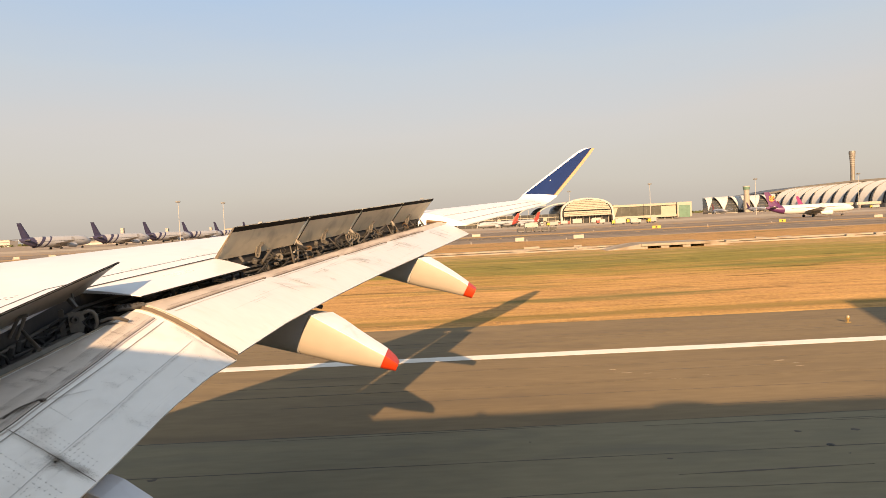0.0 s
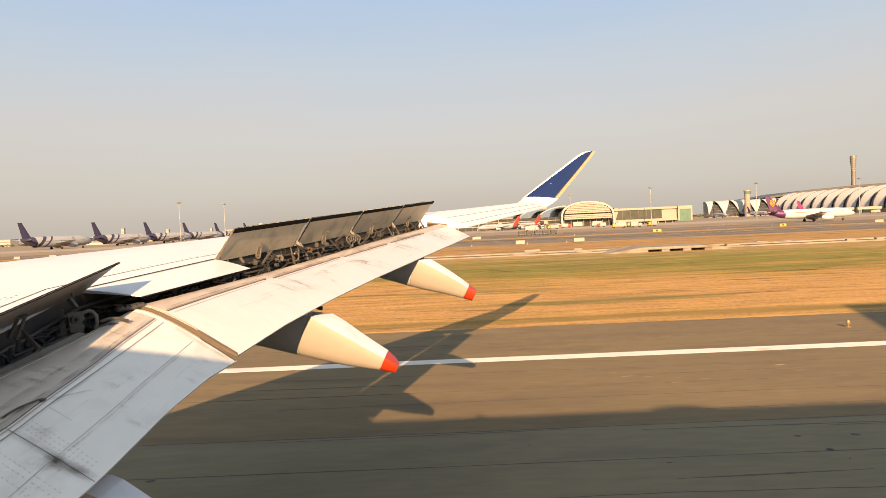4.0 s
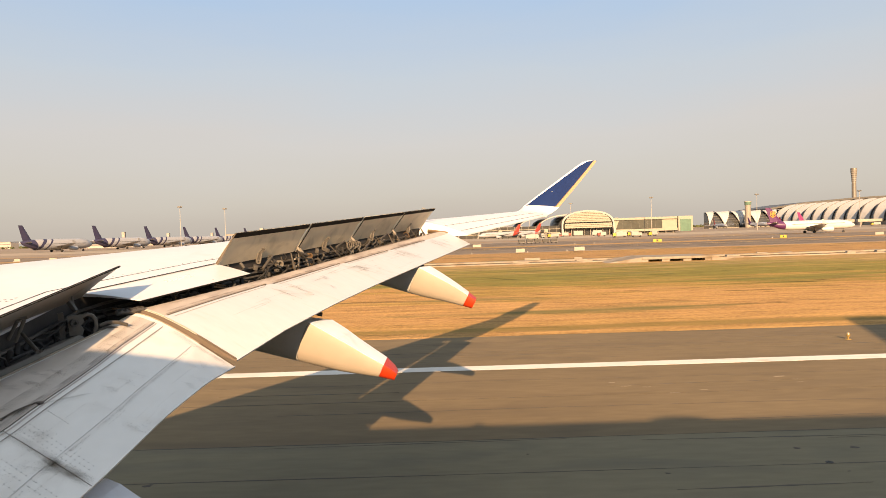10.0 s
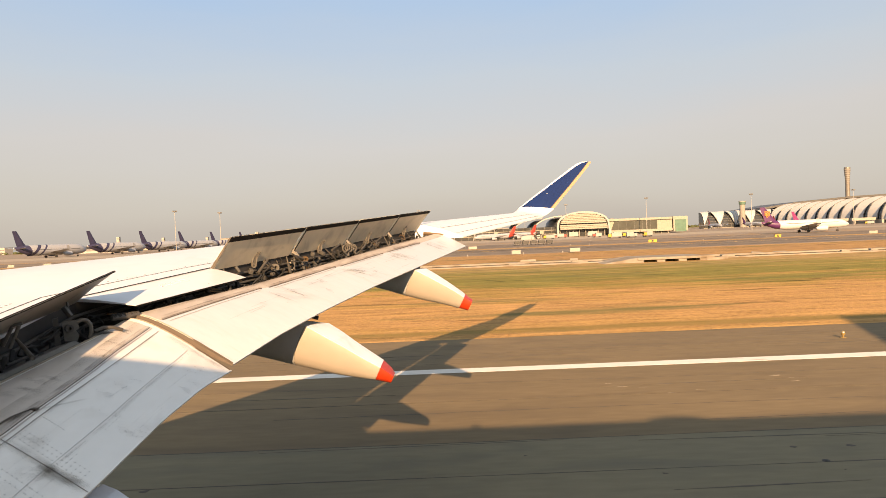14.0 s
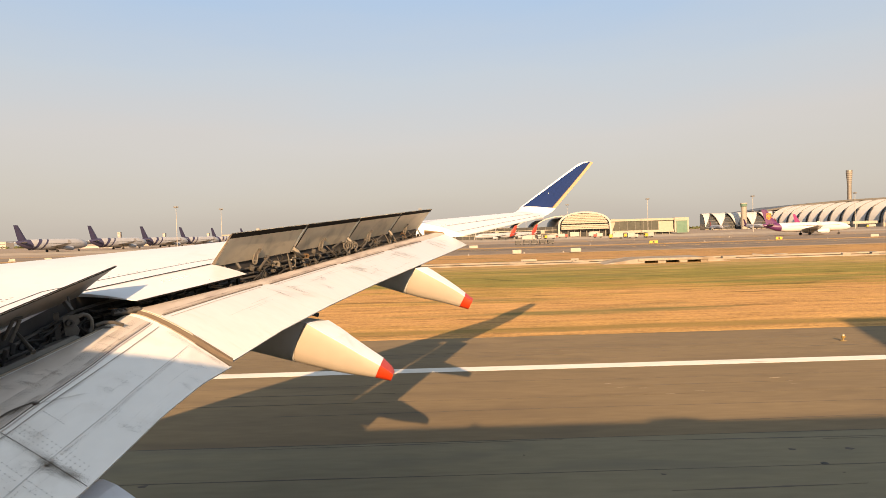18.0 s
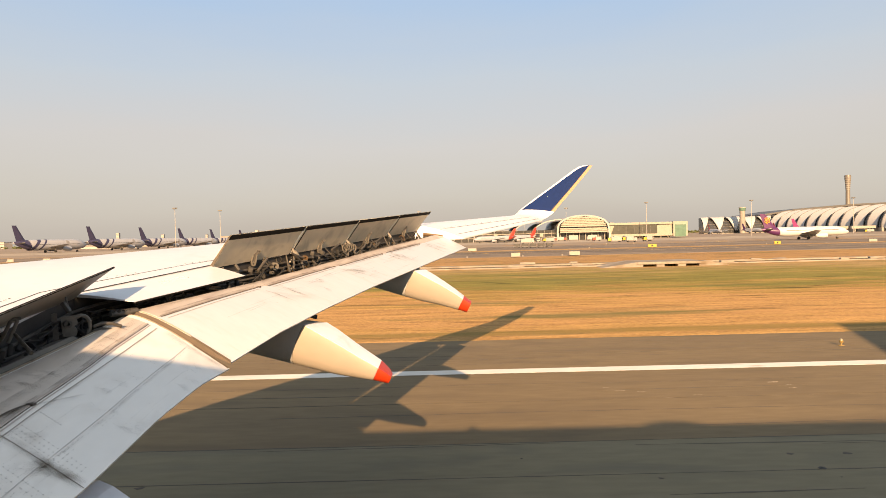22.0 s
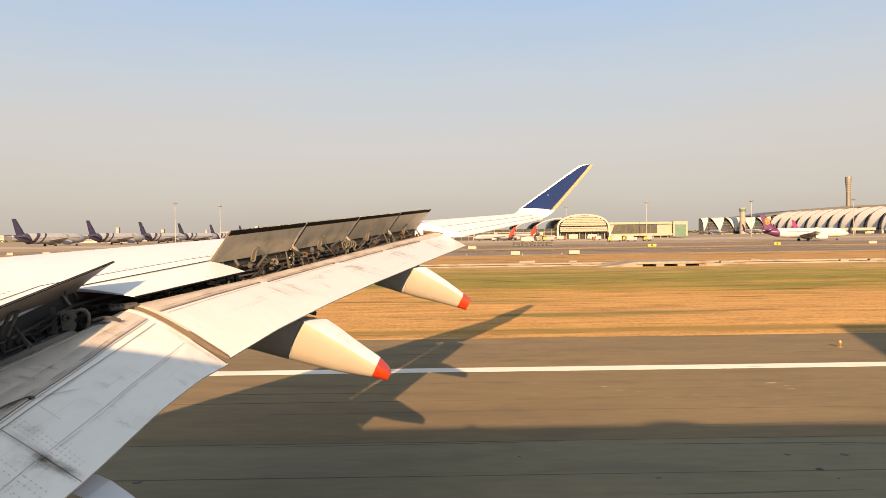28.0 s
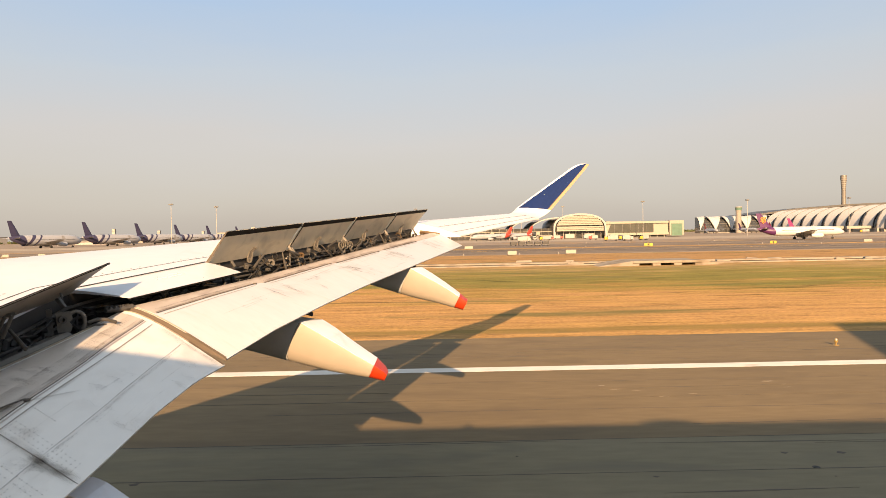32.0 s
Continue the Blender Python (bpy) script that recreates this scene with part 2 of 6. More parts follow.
# plan of the wing: y, then x and z of the spoiler hinge line
HINGE = ((-0.3, -4.75, 4.55), (4.0, -4.75, 4.95), (7.2, -4.8, 5.30), (9.2, -5.05, 5.55), (12.0, -4.13, 5.82), (21.5, -0.80, 6.50))
# y, x and z of the trailing edge outboard of the flaps
AFT = ((21.5, 0.72, 6.22), (25.0, 2.45, 6.56), (29.0, 4.42, 6.94))
# y, z of the top of the wing, thickness
CREST = ((-0.3, 4.95, 1.5), (4.5, 5.33, 1.3), (10.5, 5.90, 1.0), (15.0, 6.19, 0.80), (22.0, 6.72, 0.50), (29.0, 7.17, 0.26))


def nose_x(y):
    return 2.9 - 0.66 * (29 - y)


def wing_ring(y, aft):
    """The section of the fixed wing at y: nose, top, aft edge, belly."""
    cz, th = along(CREST, y)
    lx = nose_x(y)
    hx, hz = along(AFT if aft else HINGE, y)
    c = hx - lx
    top, low = [], []
    for s in (0.0, 0.01, 0.035, 0.08, 0.16, 0.27, 0.40, 0.55, 0.7, 0.85, 1.0):
        if s < 0.4:
            z = cz - th * 0.45 * (1 - s / 0.4) ** 2.4 - (th * 0.1 if s == 0 else 0)
        else:
            z = cz + (hz - cz) * ((s - 0.4) / 0.6) ** (1.6 if aft else 1.35)
        top.append((lx + s * c, y, z))
    end = 0.03 if aft else min(0.45, th * 0.55)
    for s in (1.0, 0.7, 0.4, 0.15, 0.03):
        f = max(0.0, (s - 0.4) / 0.6) ** 1.3
        z = (cz - th) * (1 - f) + (hz - end) * f if s >= 0.4 else cz - th + th * 0.42 * (1 - s / 0.4) ** 2
        low.append((lx + s * c, y, z))
    return top + low


def wing_top(y, s, aft=False):
    """A point on the upper skin, s from nose to aft edge."""
    r = wing_ring(y, aft)[:11]
    x = r[0][0] + s * (r[10][0] - r[0][0])
    return (x, y, float(np.interp(x, [p[0] for p in r], [p[2] for p in r])))


inner_ys = sorted([-0.3 + i * (21.45 + 0.3) / 40 for i in range(41)] + [r[0] for r in HINGE[1:-1]])
wing = part("wing", loft([wing_ring(y, False) for y in inner_ys]), PAINT, airliner, "white painted wing skin with thin panel lines", smooth=True)
outer_ys = [21.47 + i * (29.0 - 21.47) / 14 for i in range(15)]
part("outer_wing", loft([wing_ring(y, True) for y in outer_ys]), PAINT, airliner, smooth=True)

# panel gaps on the skin
for s0, y0, y1 in ((0.915, 4.0, 21.3),):
    pts = [wing_top(y0 + (y1 - y0) * i / 30, s0) for i in range(31)]
    part("panel_gap", strip(pts, 0.022, -0.004, thick=0.007), LINE, wing)
for s0 in (0.72, 0.9):
    pts = [wing_top(21.6 + 7.3 * i / 12, s0, True) for i in range(13)]
    part("panel_gap", strip(pts, 0.022, -0.004, thick=0.008), LINE, wing)
# rivet rows
riv = bmesh.new()


def fastener(p, lx=0.02, ly=0.012):
    p = Vector(p)
    box(p - Vector((lx, ly, 0.003)), p + Vector((lx, ly, 0.004)), bm=riv)


for k in range(26):
    for j in range(2):
        if (k * 7 + j) % 5:
            fastener(wing_top(6.2 + 0.1 * k + 0.03 * j, 0.875 + 0.012 * j), 0.008, 0.02)
for k in range(60):
    if k % 9 < 6:
        fastener(wing_top(10.2 + 0.18 * k, 0.895), 0.006, 0.012)
for k in range(30):
    fastener(wing_top(21.8 + 0.23 * k, 0.68, True), 0.01, 0.02)
tagged(part("rivets", riv, DARKRIVET, wing), kind="stuff")

# the bay behind the spoiler hinges: a front wall and a floor with a slot behind it, coloured near-black for the shade
rings, floor_rings = [], []
for y in sorted([3.0 + i * (21.4 - 3.0) / 36 for i in range(37)] + [r[0] for r in HINGE[1:-1]]):
    hx, hz = along(HINGE, y)
    w = float(np.interp(y, (3, 9.2, 12, 21.4), (0.85, 0.62, 0.34, 0.20)))
    rings.append([(hx + 0.006, y, hz - 0.028), (hx + 0.03, y, hz - 0.55), (hx + 0.012, y, hz - 0.56), (hx + 0.003, y, hz - 0.03)])
    floor_rings.append([(hx + 0.02, y, hz - 0.52), (hx + w, y, hz - 0.60), (hx + w, y, hz - 0.64), (hx + 0.02, y, hz - 0.56)])
part("rear_spar", loft(rings), COVE, wing, "dirty rear spar behind the spoilers, coloured near-black for bay shade")
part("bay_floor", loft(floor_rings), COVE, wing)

# ---- flaps ----
# y, nose x, nose z, tail x, tail z
FLAP_OUT = ((9.27, -4.32, 5.29, -2.92, 4.565), (10.5, -3.91, 5.37, -2.54, 4.80), (12.0, -3.42, 5.47, -2.09, 5.0), (14.0, -2.75, 5.65, -1.48, 5.22), (17.0, -1.75, 5.93, -0.56, 5.505), (21.45, -0.25, 6.30, 0.80, 5.91))
FLAP_IN = ((0.35, -4.75, 4.28, -2.95, 3.80), (5.5, -4.45, 4.80, -2.90, 4.27), (7.0, -4.40, 4.96, -2.96, 4.41), (8.2, -4.35, 5.10, -2.96, 4.49), (9.2, -4.30, 5.25, -2.93, 4.49))


def flap_point(table, y, s, lift=0.0):
    nx, nz, tx, tz = along(table, y)
    bulge = 0.10 * math.sin(math.pi * min(1, s) ** 0.62)
    return (nx + (tx - nx) * s, y, nz + (tz - nz) * s + bulge + lift)


def flap_ring(table, y):
    nx, nz, tx, tz = along(table, y)
    c = math.hypot(tx - nx, tz - nz)
    top = [flap_point(table, y, s) for s in (0.0, 0.03, 0.08, 0.16, 0.28, 0.42, 0.58, 0.75, 0.9, 1.0)]
    low = [(tx - 0.01, y, tz - 0.02)]
    for s in (0.75, 0.45, 0.2, 0.05):
        p = flap_point(table, y, s)
        t = 0.17 * c * (1 - s) ** 0.8 if s > 0.1 else 0.10 * c
        low.append((p[0], y, p[2] - t))
    return top + low


def flap(name, table, mat, label):
    y0, y1 = table[0][0], table[-1][0]
    n = 30
    ob = part(name, loft([flap_ring(table, y0 + (y1 - y0) * i / n) for i in range(n + 1)]), mat, airliner, label, smooth=True)
    return ob


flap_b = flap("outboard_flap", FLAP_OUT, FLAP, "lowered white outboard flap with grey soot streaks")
flap_a = flap("inboard_flap", FLAP_IN, FLAP_A, "lowered white inboard flap with rivet rows and seams")


def share_at(table, y):
    return along(table, y)[0]


# chord share of the rub strips: y, share
RUB_OUT = ((9.3, 0.262), (11.75, 0.232), (11.9, 0.27), (14.35, 0.27), (14.5, 0.30), (16.7, 0.32), (19.2, 0.342), (21.4, 0.342))
RUB_IN = ((0.5, 0.60), (5.74, 0.44), (6.17, 0.415), (6.64, 0.40), (7.25, 0.37), (8.0, 0.31), (9.1, 0.25))
RUB_AFT = ((0.5, 0.66), (5.6, 0.495), (6.0, 0.475), (6.5, 0.455), (7.06, 0.44), (8.02, 0.395), (9.1, 0.33))


def flap_band(parent, table, y0, y1, rub, mat, name, up=0.004, n=40):
    """A thin worn sheet laid on the flap from its nose to the rub strip."""
    rows = []
    for i in range(n + 1):
        y = y0 + (y1 - y0) * i / n
        s1 = share_at(rub, y)
        a = [flap_point(table, y, s1 * k / 6, up) for k in range(7)]
        rows.append(a + [(p[0], p[1], p[2] - up - 0.006) for p in reversed(a)])
    return part(name, loft(rows), mat, parent, smooth=True)


def flap_line(parent, table, y0, y1, rub, off, width, thick, mat, name, n=14):
    pts = []
    for i in range(n + 1):
        y = y0 + (y1 - y0) * i / n
        pts.append(flap_point(table, y, share_at(rub, y) + off))
    return part(name, strip(pts, width, 0.002, thick=thick), mat, parent)


# worn noses, rub strips and seams
flap_band(flap_b, FLAP_OUT, 9.32, 21.4, RUB_OUT, WORN, "worn_nose")
flap_band(flap_a, FLAP_IN, 0.5, 9.05, RUB_IN, WORN_A, "worn_nose")
for y0, y1 in ((9.36, 11.74), (11.92, 14.34), (14.52, 16.68), (16.95, 19.2)):
    flap_line(flap_b, FLAP_OUT, y0, y1, RUB_OUT, -0.012, 0.026, 0.008, WORN, "rub_strip")
    flap_line(flap_b, FLAP_OUT, y0, y1, RUB_OUT, 0.008, 0.017, 0.004, GROOVE, "strip_gap")
    flap_line(flap_b, FLAP_OUT, y0 + 0.06, y1 - 0.1, RUB_OUT, 0.05, 0.008, 0.003, SEAM, "seam")
    e = flap_point(FLAP_OUT, y1, share_at(RUB_OUT, y1))
    part("strip_end", box((e[0] - 0.035, e[1] - 0.03, e[2] - 0.015), (e[0] + 0.035, e[1] + 0.02, e[2] + 0.014), 0.006), GROOVE, flap_b)
flap_line(flap_b, FLAP_OUT, 16.6, 21.3, ((9.3, 0.035), (21.4, 0.035)), 0.0, 0.05, 0.012, GROOVE, "nose_lip", 20)
flap_line(flap_a, FLAP_IN, 1.0, 9.05, RUB_IN, -0.012, 0.016, 0.007, WORN_A, "rub_strip", 24)
flap_line(flap_a, FLAP_IN, 1.0, 9.05, RUB_IN, 0.002, 0.009, 0.004, GROOVE, "seam", 24)
flap_line(flap_a, FLAP_IN, 1.0, 9.05, RUB_IN, 0.018, 0.016, 0.003, WORN_A, "worn_strip", 24)
flap_line(flap_a, FLAP_IN, 1.0, 9.05, RUB_AFT, 0.0, 0.008, 0.004, SEAM, "seam", 24)
e = flap_point(FLAP_IN, 6.2, 0.405)
part("strip_end", box((e[0] - 0.04, e[1] - 0.03, e[2] - 0.01), (e[0] + 0.04, e[1] + 0.03, e[2] + 0.014), 0.008), GROOVE, flap_a)
part("soot_trail", strip([flap_point(FLAP_IN, 6.2 - 0.06 * i, 0.40 - 0.012 * i + 0.0012 * i * i) for i in range(9)], 0.03, 0.004, thick=0.003), GROOVE, flap_a)
RIV_IN = ((0.5, 0.90), (4.91, 0.78), (5.33, 0.76), (6.15, 0.75), (6.76, 0.74), (7.49, 0.71), (8.28, 0.68), (9.04, 0.63))
flap_line(flap_a, FLAP_IN, 1.0, 8.95, RIV_IN, 0.0, 0.008, 0.003, RIVET, "seam", 30)
flap_line(flap_a, FLAP_IN, 1.0, 9.05, ((0.5, 0.012), (9.1, 0.012)), 0.0, 0.03, 0.008, TANSEAL, "nose_seal", 30)
for (ya, sa), (yb, sb), w in (((5.60, 0.45), (5.38, 0.995), 0.006), ((2.4, 0.5), (2.2, 0.99), 0.006)):
    part("seam", strip([flap_point(FLAP_IN, ya + (yb - ya) * i / 12, sa + (sb - sa) * i / 12) for i in range(13)], w, 0.002, thick=0.004), SEAM, flap_a)


def soot_mat(name, col):
    """Thin soot that lets the paint show through, thicker where the mesh says so."""
    m = bpy.data.materials.new(name)
    m.use_nodes = True
    n, l = m.node_tree.nodes, m.node_tree.links
    b = n["Principled BSDF"]
    b.inputs["Base Color"].default_value, b.inputs["Roughness"].default_value = (*col, 1), 0.7
    clear, mix, mul = n.new("ShaderNodeBsdfTransparent"), n.new("ShaderNodeMixShader"), n.new("ShaderNodeMath")
    dens, grain, tc = n.new("ShaderNodeAttribute"), n.new("ShaderNodeTexNoise"), n.new("ShaderNodeTexCoord")
    dens.attribute_name = "soot_share"
    grain.inputs["Scale"].default_value, grain.inputs["Detail"].default_value = 3.2, 9
    patchy = n.new("ShaderNodeMapRange")
    patchy.inputs[1].default_value, patchy.inputs[2].default_value = 0.32, 0.68
    mul.operation = "MULTIPLY"
    l.new(tc.outputs["Object"], grain.inputs[0])
    l.new(grain.outputs[0], patchy.inputs[0])
    l.new(dens.outputs["Fac"], mul.inputs[0])
    l.new(patchy.outputs[0], mul.inputs[1])
    l.new(mul.outputs[0], mix.inputs[0])
    l.new(clear.outputs[0], mix.inputs[1])
    l.new(b.outputs[0], mix.inputs[2])
    l.new(mix.outputs[0], n["Material Output"].inputs[0])
    return m


SOOT = soot_mat("grey_soot", (0.10, 0.128, 0.17))
BROWNSOOT = soot_mat("brown_soot", (0.12, 0.095, 0.07))


def soot(parent, table, trails, mat, name):
    """Soft soot trails laid on a flap; a trail: (y, share) points, half width, strength."""
    verts, faces, dens = [], [], []
    for points, half, strong in trails:
        pts = [Vector(flap_point(table, y, q, 0.0075)) for y, q in points]
        n = len(pts) - 1
        base = len(verts)
        for i, p in enumerate(pts):
            d = (pts[min(i + 1, n)] - pts[max(i - 1, 0)]).normalized()
            side = d.cross(Vector((0, 0, 1))).normalized()
            fade = math.sin(math.pi * min(1, (i + 0.0) / n)) ** 0.6
            for g in (-1, -0.6, -0.2, 0.2, 0.6, 1):
                verts.append(p + side * (g * half))
                dens.append(strong * fade * (1 - g * g) ** 1.3)
        for i in range(n):
            for j in range(5):
                a = base + 6 * i + j
                faces.append((a, a + 1, a + 7, a + 6))
    me = bpy.data.meshes.new(name)
    me.from_pydata(verts, [], faces)
    at = me.attributes.new("soot_share", "FLOAT", "POINT")
    at.data.foreach_set("value", dens)
    me.materials.append(mat)
    ob = new(name, me)
    ob.parent = parent
    return tagged(ob, "thin grey soot on the flap", kind="stuff")


rng = random.Random(5)
trails = []


def smudge(y, q0, q1, drift, half, strong, wave):
    """A soft trail that wanders aft and outboard."""
    a, b = rng.uniform(0, 6), rng.uniform(2, 5)
    trails.append(([(y + drift * f + wave * math.sin(a + b * f), q0 + (q1 - q0) * f) for f in [i / 15 for i in range(16)]], half, strong))


for end in (11.8, 14.42, 16.8, 19.3):
    # grime washed aft from the end of each rub strip
    q = share_at(RUB_OUT, end)
    for k in range(7):
        smudge(end + rng.uniform(-0.2, 0.35), q + rng.uniform(0.0, 0.12), rng.uniform(0.75, 0.98), rng.uniform(0.15, 0.6), rng.uniform(0.05, 0.15), rng.uniform(0.17, 0.36), 0.06)
    for k in range(5):
        smudge(end + rng.uniform(-0.1, 0.3), q + rng.uniform(0.02, 0.2), q + rng.uniform(0.3, 0.45), rng.uniform(0.2, 0.5), rng.uniform(0.02, 0.04), rng.uniform(0.3, 0.5), 0.04)
for k in range(16):
    q = rng.uniform(0.34, 0.7)
    smudge(rng.uniform(10.2, 20.6), q, q + rng.uniform(0.1, 0.28), rng.uniform(-0.1, 0.7), rng.uniform(0.05, 0.2), rng.uniform(0.12, 0.26), 0.10)
for k in range(14):
    # thin scuffs along the span
    q = rng.uniform(0.4, 0.9)
    smudge(rng.uniform(10.0, 19.5), q, q + rng.uniform(-0.05, 0.03), rng.uniform(0.5, 1.3), rng.uniform(0.015, 0.03), rng.uniform(0.25, 0.42), 0.03)
soot(flap_b, FLAP_OUT, trails, SOOT, "streaked_soot")
trails = [([(y0 + (y1 - y0) * i / 24, share_at(RUB_OUT, y0 + (y1 - y0) * i / 24) - 0.05) for i in range(25)], 0.10, 0.55) for y0, y1 in ((9.4, 11.8), (11.8, 14.4), (14.4, 16.8), (16.8, 19.4))]
trails += [([(9.45 + 11.6 * i / 40, 0.07 + 0.02 * math.sin(i)) for i in range(41)], 0.09, 0.6)]
soot(flap_b, FLAP_OUT, trails, BROWNSOOT, "nose_soot")
trails = [([(5.60 - 0.22 * i / 14, 0.44 + 0.56 * i / 14) for i in range(15)], 0.075, 0.6),
          ([(5.46 - 0.08 * i / 14, 0.72 + 0.27 * i / 14) for i in range(15)], 0.12, 0.45),
          ([(6.28 - 0.07 * i, 0.40 - 0.004 * i) for i in range(12)], 0.07, 0.9),
          ([(6.2 + 0.05 * i, 0.42 + 0.012 * i) for i in range(12)], 0.06, 0.35)]
trails += [([(5.0 + 4.1 * i / 30, share_at(RUB_IN, 5.0 + 4.1 * i / 30) - off) for i in range(31)], wide, strong) for off, wide, strong in ((0.035, 0.06, 0.55), (0.13, 0.16, 0.30))]
trails += [([(5.0 + 4.0 * i / 30, share_at(RUB_AFT, 5.0 + 4.0 * i / 30) + 0.012) for i in range(31)], 0.035, 0.28),
           ([(5.0 + 4.0 * i / 30, share_at(RIV_IN, 5.0 + 4.0 * i / 30) + 0.02) for i in range(31)], 0.05, 0.22)]
for k in range(16):
    y, q0 = rng.uniform(5.2, 8.9), rng.uniform(0.02, 0.25)
    trails.append(([(y + rng.uniform(-0.02, 0.02), q0 + 0.16 * i / 8) for i in range(9)], rng.uniform(0.04, 0.10), rng.uniform(0.1, 0.25)))
for k in range(18):
    y, q = rng.uniform(5.0, 8.8), rng.uniform(0.5, 0.9)
    trails.append(([(y + 0.02 * math.sin(i + k), q + 0.14 * i / 8) for i in range(9)], rng.uniform(0.05, 0.14), rng.uniform(0.06, 0.15)))
for k in range(10):
    y, q = rng.uniform(5.0, 8.0), rng.uniform(0.45, 0.95)
    trails.append(([(y + 0.07 * i, q - 0.001 * i) for i in range(rng.randint(5, 14))], rng.uniform(0.012, 0.03), rng.uniform(0.06, 0.16)))
soot(flap_a, FLAP_IN, trails, BROWNSOOT, "seam_soot")
trails = [([(9.05 - 0.03 * math.sin(i / 3), 0.40 + 0.58 * i / 14) for i in range(15)], 0.14, 0.5)]
soot(flap_a, FLAP_IN, trails, BROWNSOOT, "joint_soot")
dots = bmesh.new()


def dot(y, s, r=0.006):
    p = Vector(flap_point(FLAP_IN, y, s))
    box(p - Vector((r, r, 0.004)), p + Vector((r, r, 0.004)), bm=dots)


for k in range(15):
    f = k / 14
    for dy in (0.10, 0.17, 0.24, -0.30, -0.38, -0.5):
        dot(5.60 - 0.2 * f + dy, 0.50 + 0.42 * f, 0.0045)
for k in range(56):
    y = 4.6 + 0.08 * k
    if k % 11 < 8:
        dot(y, share_at(RIV_IN, y) + 0.02, 0.004)
    if k % 11 < 5 and k < 30:
        dot(y, share_at(RIV_IN, y) + 0.045, 0.0035)
for k in range(9):
    dot(6.15 - 0.009 * k, 0.47 + 0.02 * k, 0.005)
tagged(part("rivets", dots, RIVET, flap_a), kind="stuff")
# end seals between the flaps
part("end_plate", loft([flap_ring(FLAP_OUT, 9.266)[:], flap_ring(((9.2, *FLAP_OUT[0][1:]), (9.3, *FLAP_OUT[0][1:])), 9.24)]), ENDTAN, flap_b, "brown end plate")
part("end_seal", strip([flap_point(FLAP_OUT, 9.285, 0.60 * i / 12, 0.002) for i in range(13)], 0.02, -0.018, thick=0.024), TANSEAL, flap_b, "tan rubber end seal")
part("end_seal", strip([flap_point(FLAP_OUT, 9.285, 0.60 + 0.385 * i / 12, 0.0) for i in range(13)], 0.03, -0.018, thick=0.022), BROWNSEAL, flap_b, "brown rubber end seal")
part("end_seal", strip([flap_point(FLAP_IN, 9.18, 0.02 + 0.63 * i / 12, 0.0) for i in range(13)], 0.035, -0.018, thick=0.022), TANSEAL, flap_a, "tan rubber end seal")
part("end_seal", strip([flap_point(FLAP_IN, 9.18, 0.65 + 0.34 * i / 12, 0.0) for i in range(13)], 0.035, -0.018, thick=0.022), BROWNSEAL, flap_a, "brown rubber end seal")

# ---- spoilers ----


def panel(name, corners, thick, mat, parent, label="", edge=None):
    """A stiff tapered panel: hinge inner, hinge outer, tail outer, tail inner."""
    a, b, c, d = [Vector(p) for p in corners]
    nrm = (b - a).cross(d - a).normalized()
    if nrm.z < 0:
        nrm = -nrm
    rows = []
    for k in range(7):
        f = k / 6
        p, q = a.lerp(d, f), b.lerp(c, f)
        t = thick * (1 - 0.8 * f)
        bow = nrm * (0.012 * math.sin(math.pi * f))
        rows.append([p + bow, q + bow, q + bow - nrm * t, p + bow - nrm * t])
    ob = part(name, loft(rows), mat, parent, label, smooth=True)
    if edge:
        e0, e1 = d, c
        back = (a - d).normalized() * edge
        part("edge_seal", loft([[e0 + nrm * 0.004, e0 + back + nrm * thick * 0.33, e0 + back - nrm * thick * 0.45, e0 - nrm * thick * 0.3],
                                [e1 + nrm * 0.004, e1 + back + nrm * thick * 0.33, e1 + back - nrm * thick * 0.45, e1 - nrm * thick * 0.3]]), EDGE, ob)
    return ob


def hinge_lugs(parent, h, t):
    """Two lugs side by side at a panel joint."""
    foot = h.lerp(t, 0.10) + Vector((0.06, 0, -0.04))
    for dy in (-0.07, 0.07):
        part("lug", box((-0.015, -0.016, -0.12), (0.04, 0.016, 0.10), 0.01, m=Matrix.Translation(foot + Vector((0, dy, 0))) @ pose(0, 0, 0, 0, -32, 0)), LUGMETAL, parent)
        part("fork", rod(foot + Vector((0.02, dy, -0.1)), h + Vector((0.16, dy * 5.0, -0.34)), 0.022), LUGMETAL, parent)
    part("pin", rod(foot + Vector((0.02, -0.11, -0.05)), foot + Vector((0.02, 0.11, -0.05)), 0.02), STEEL, parent)


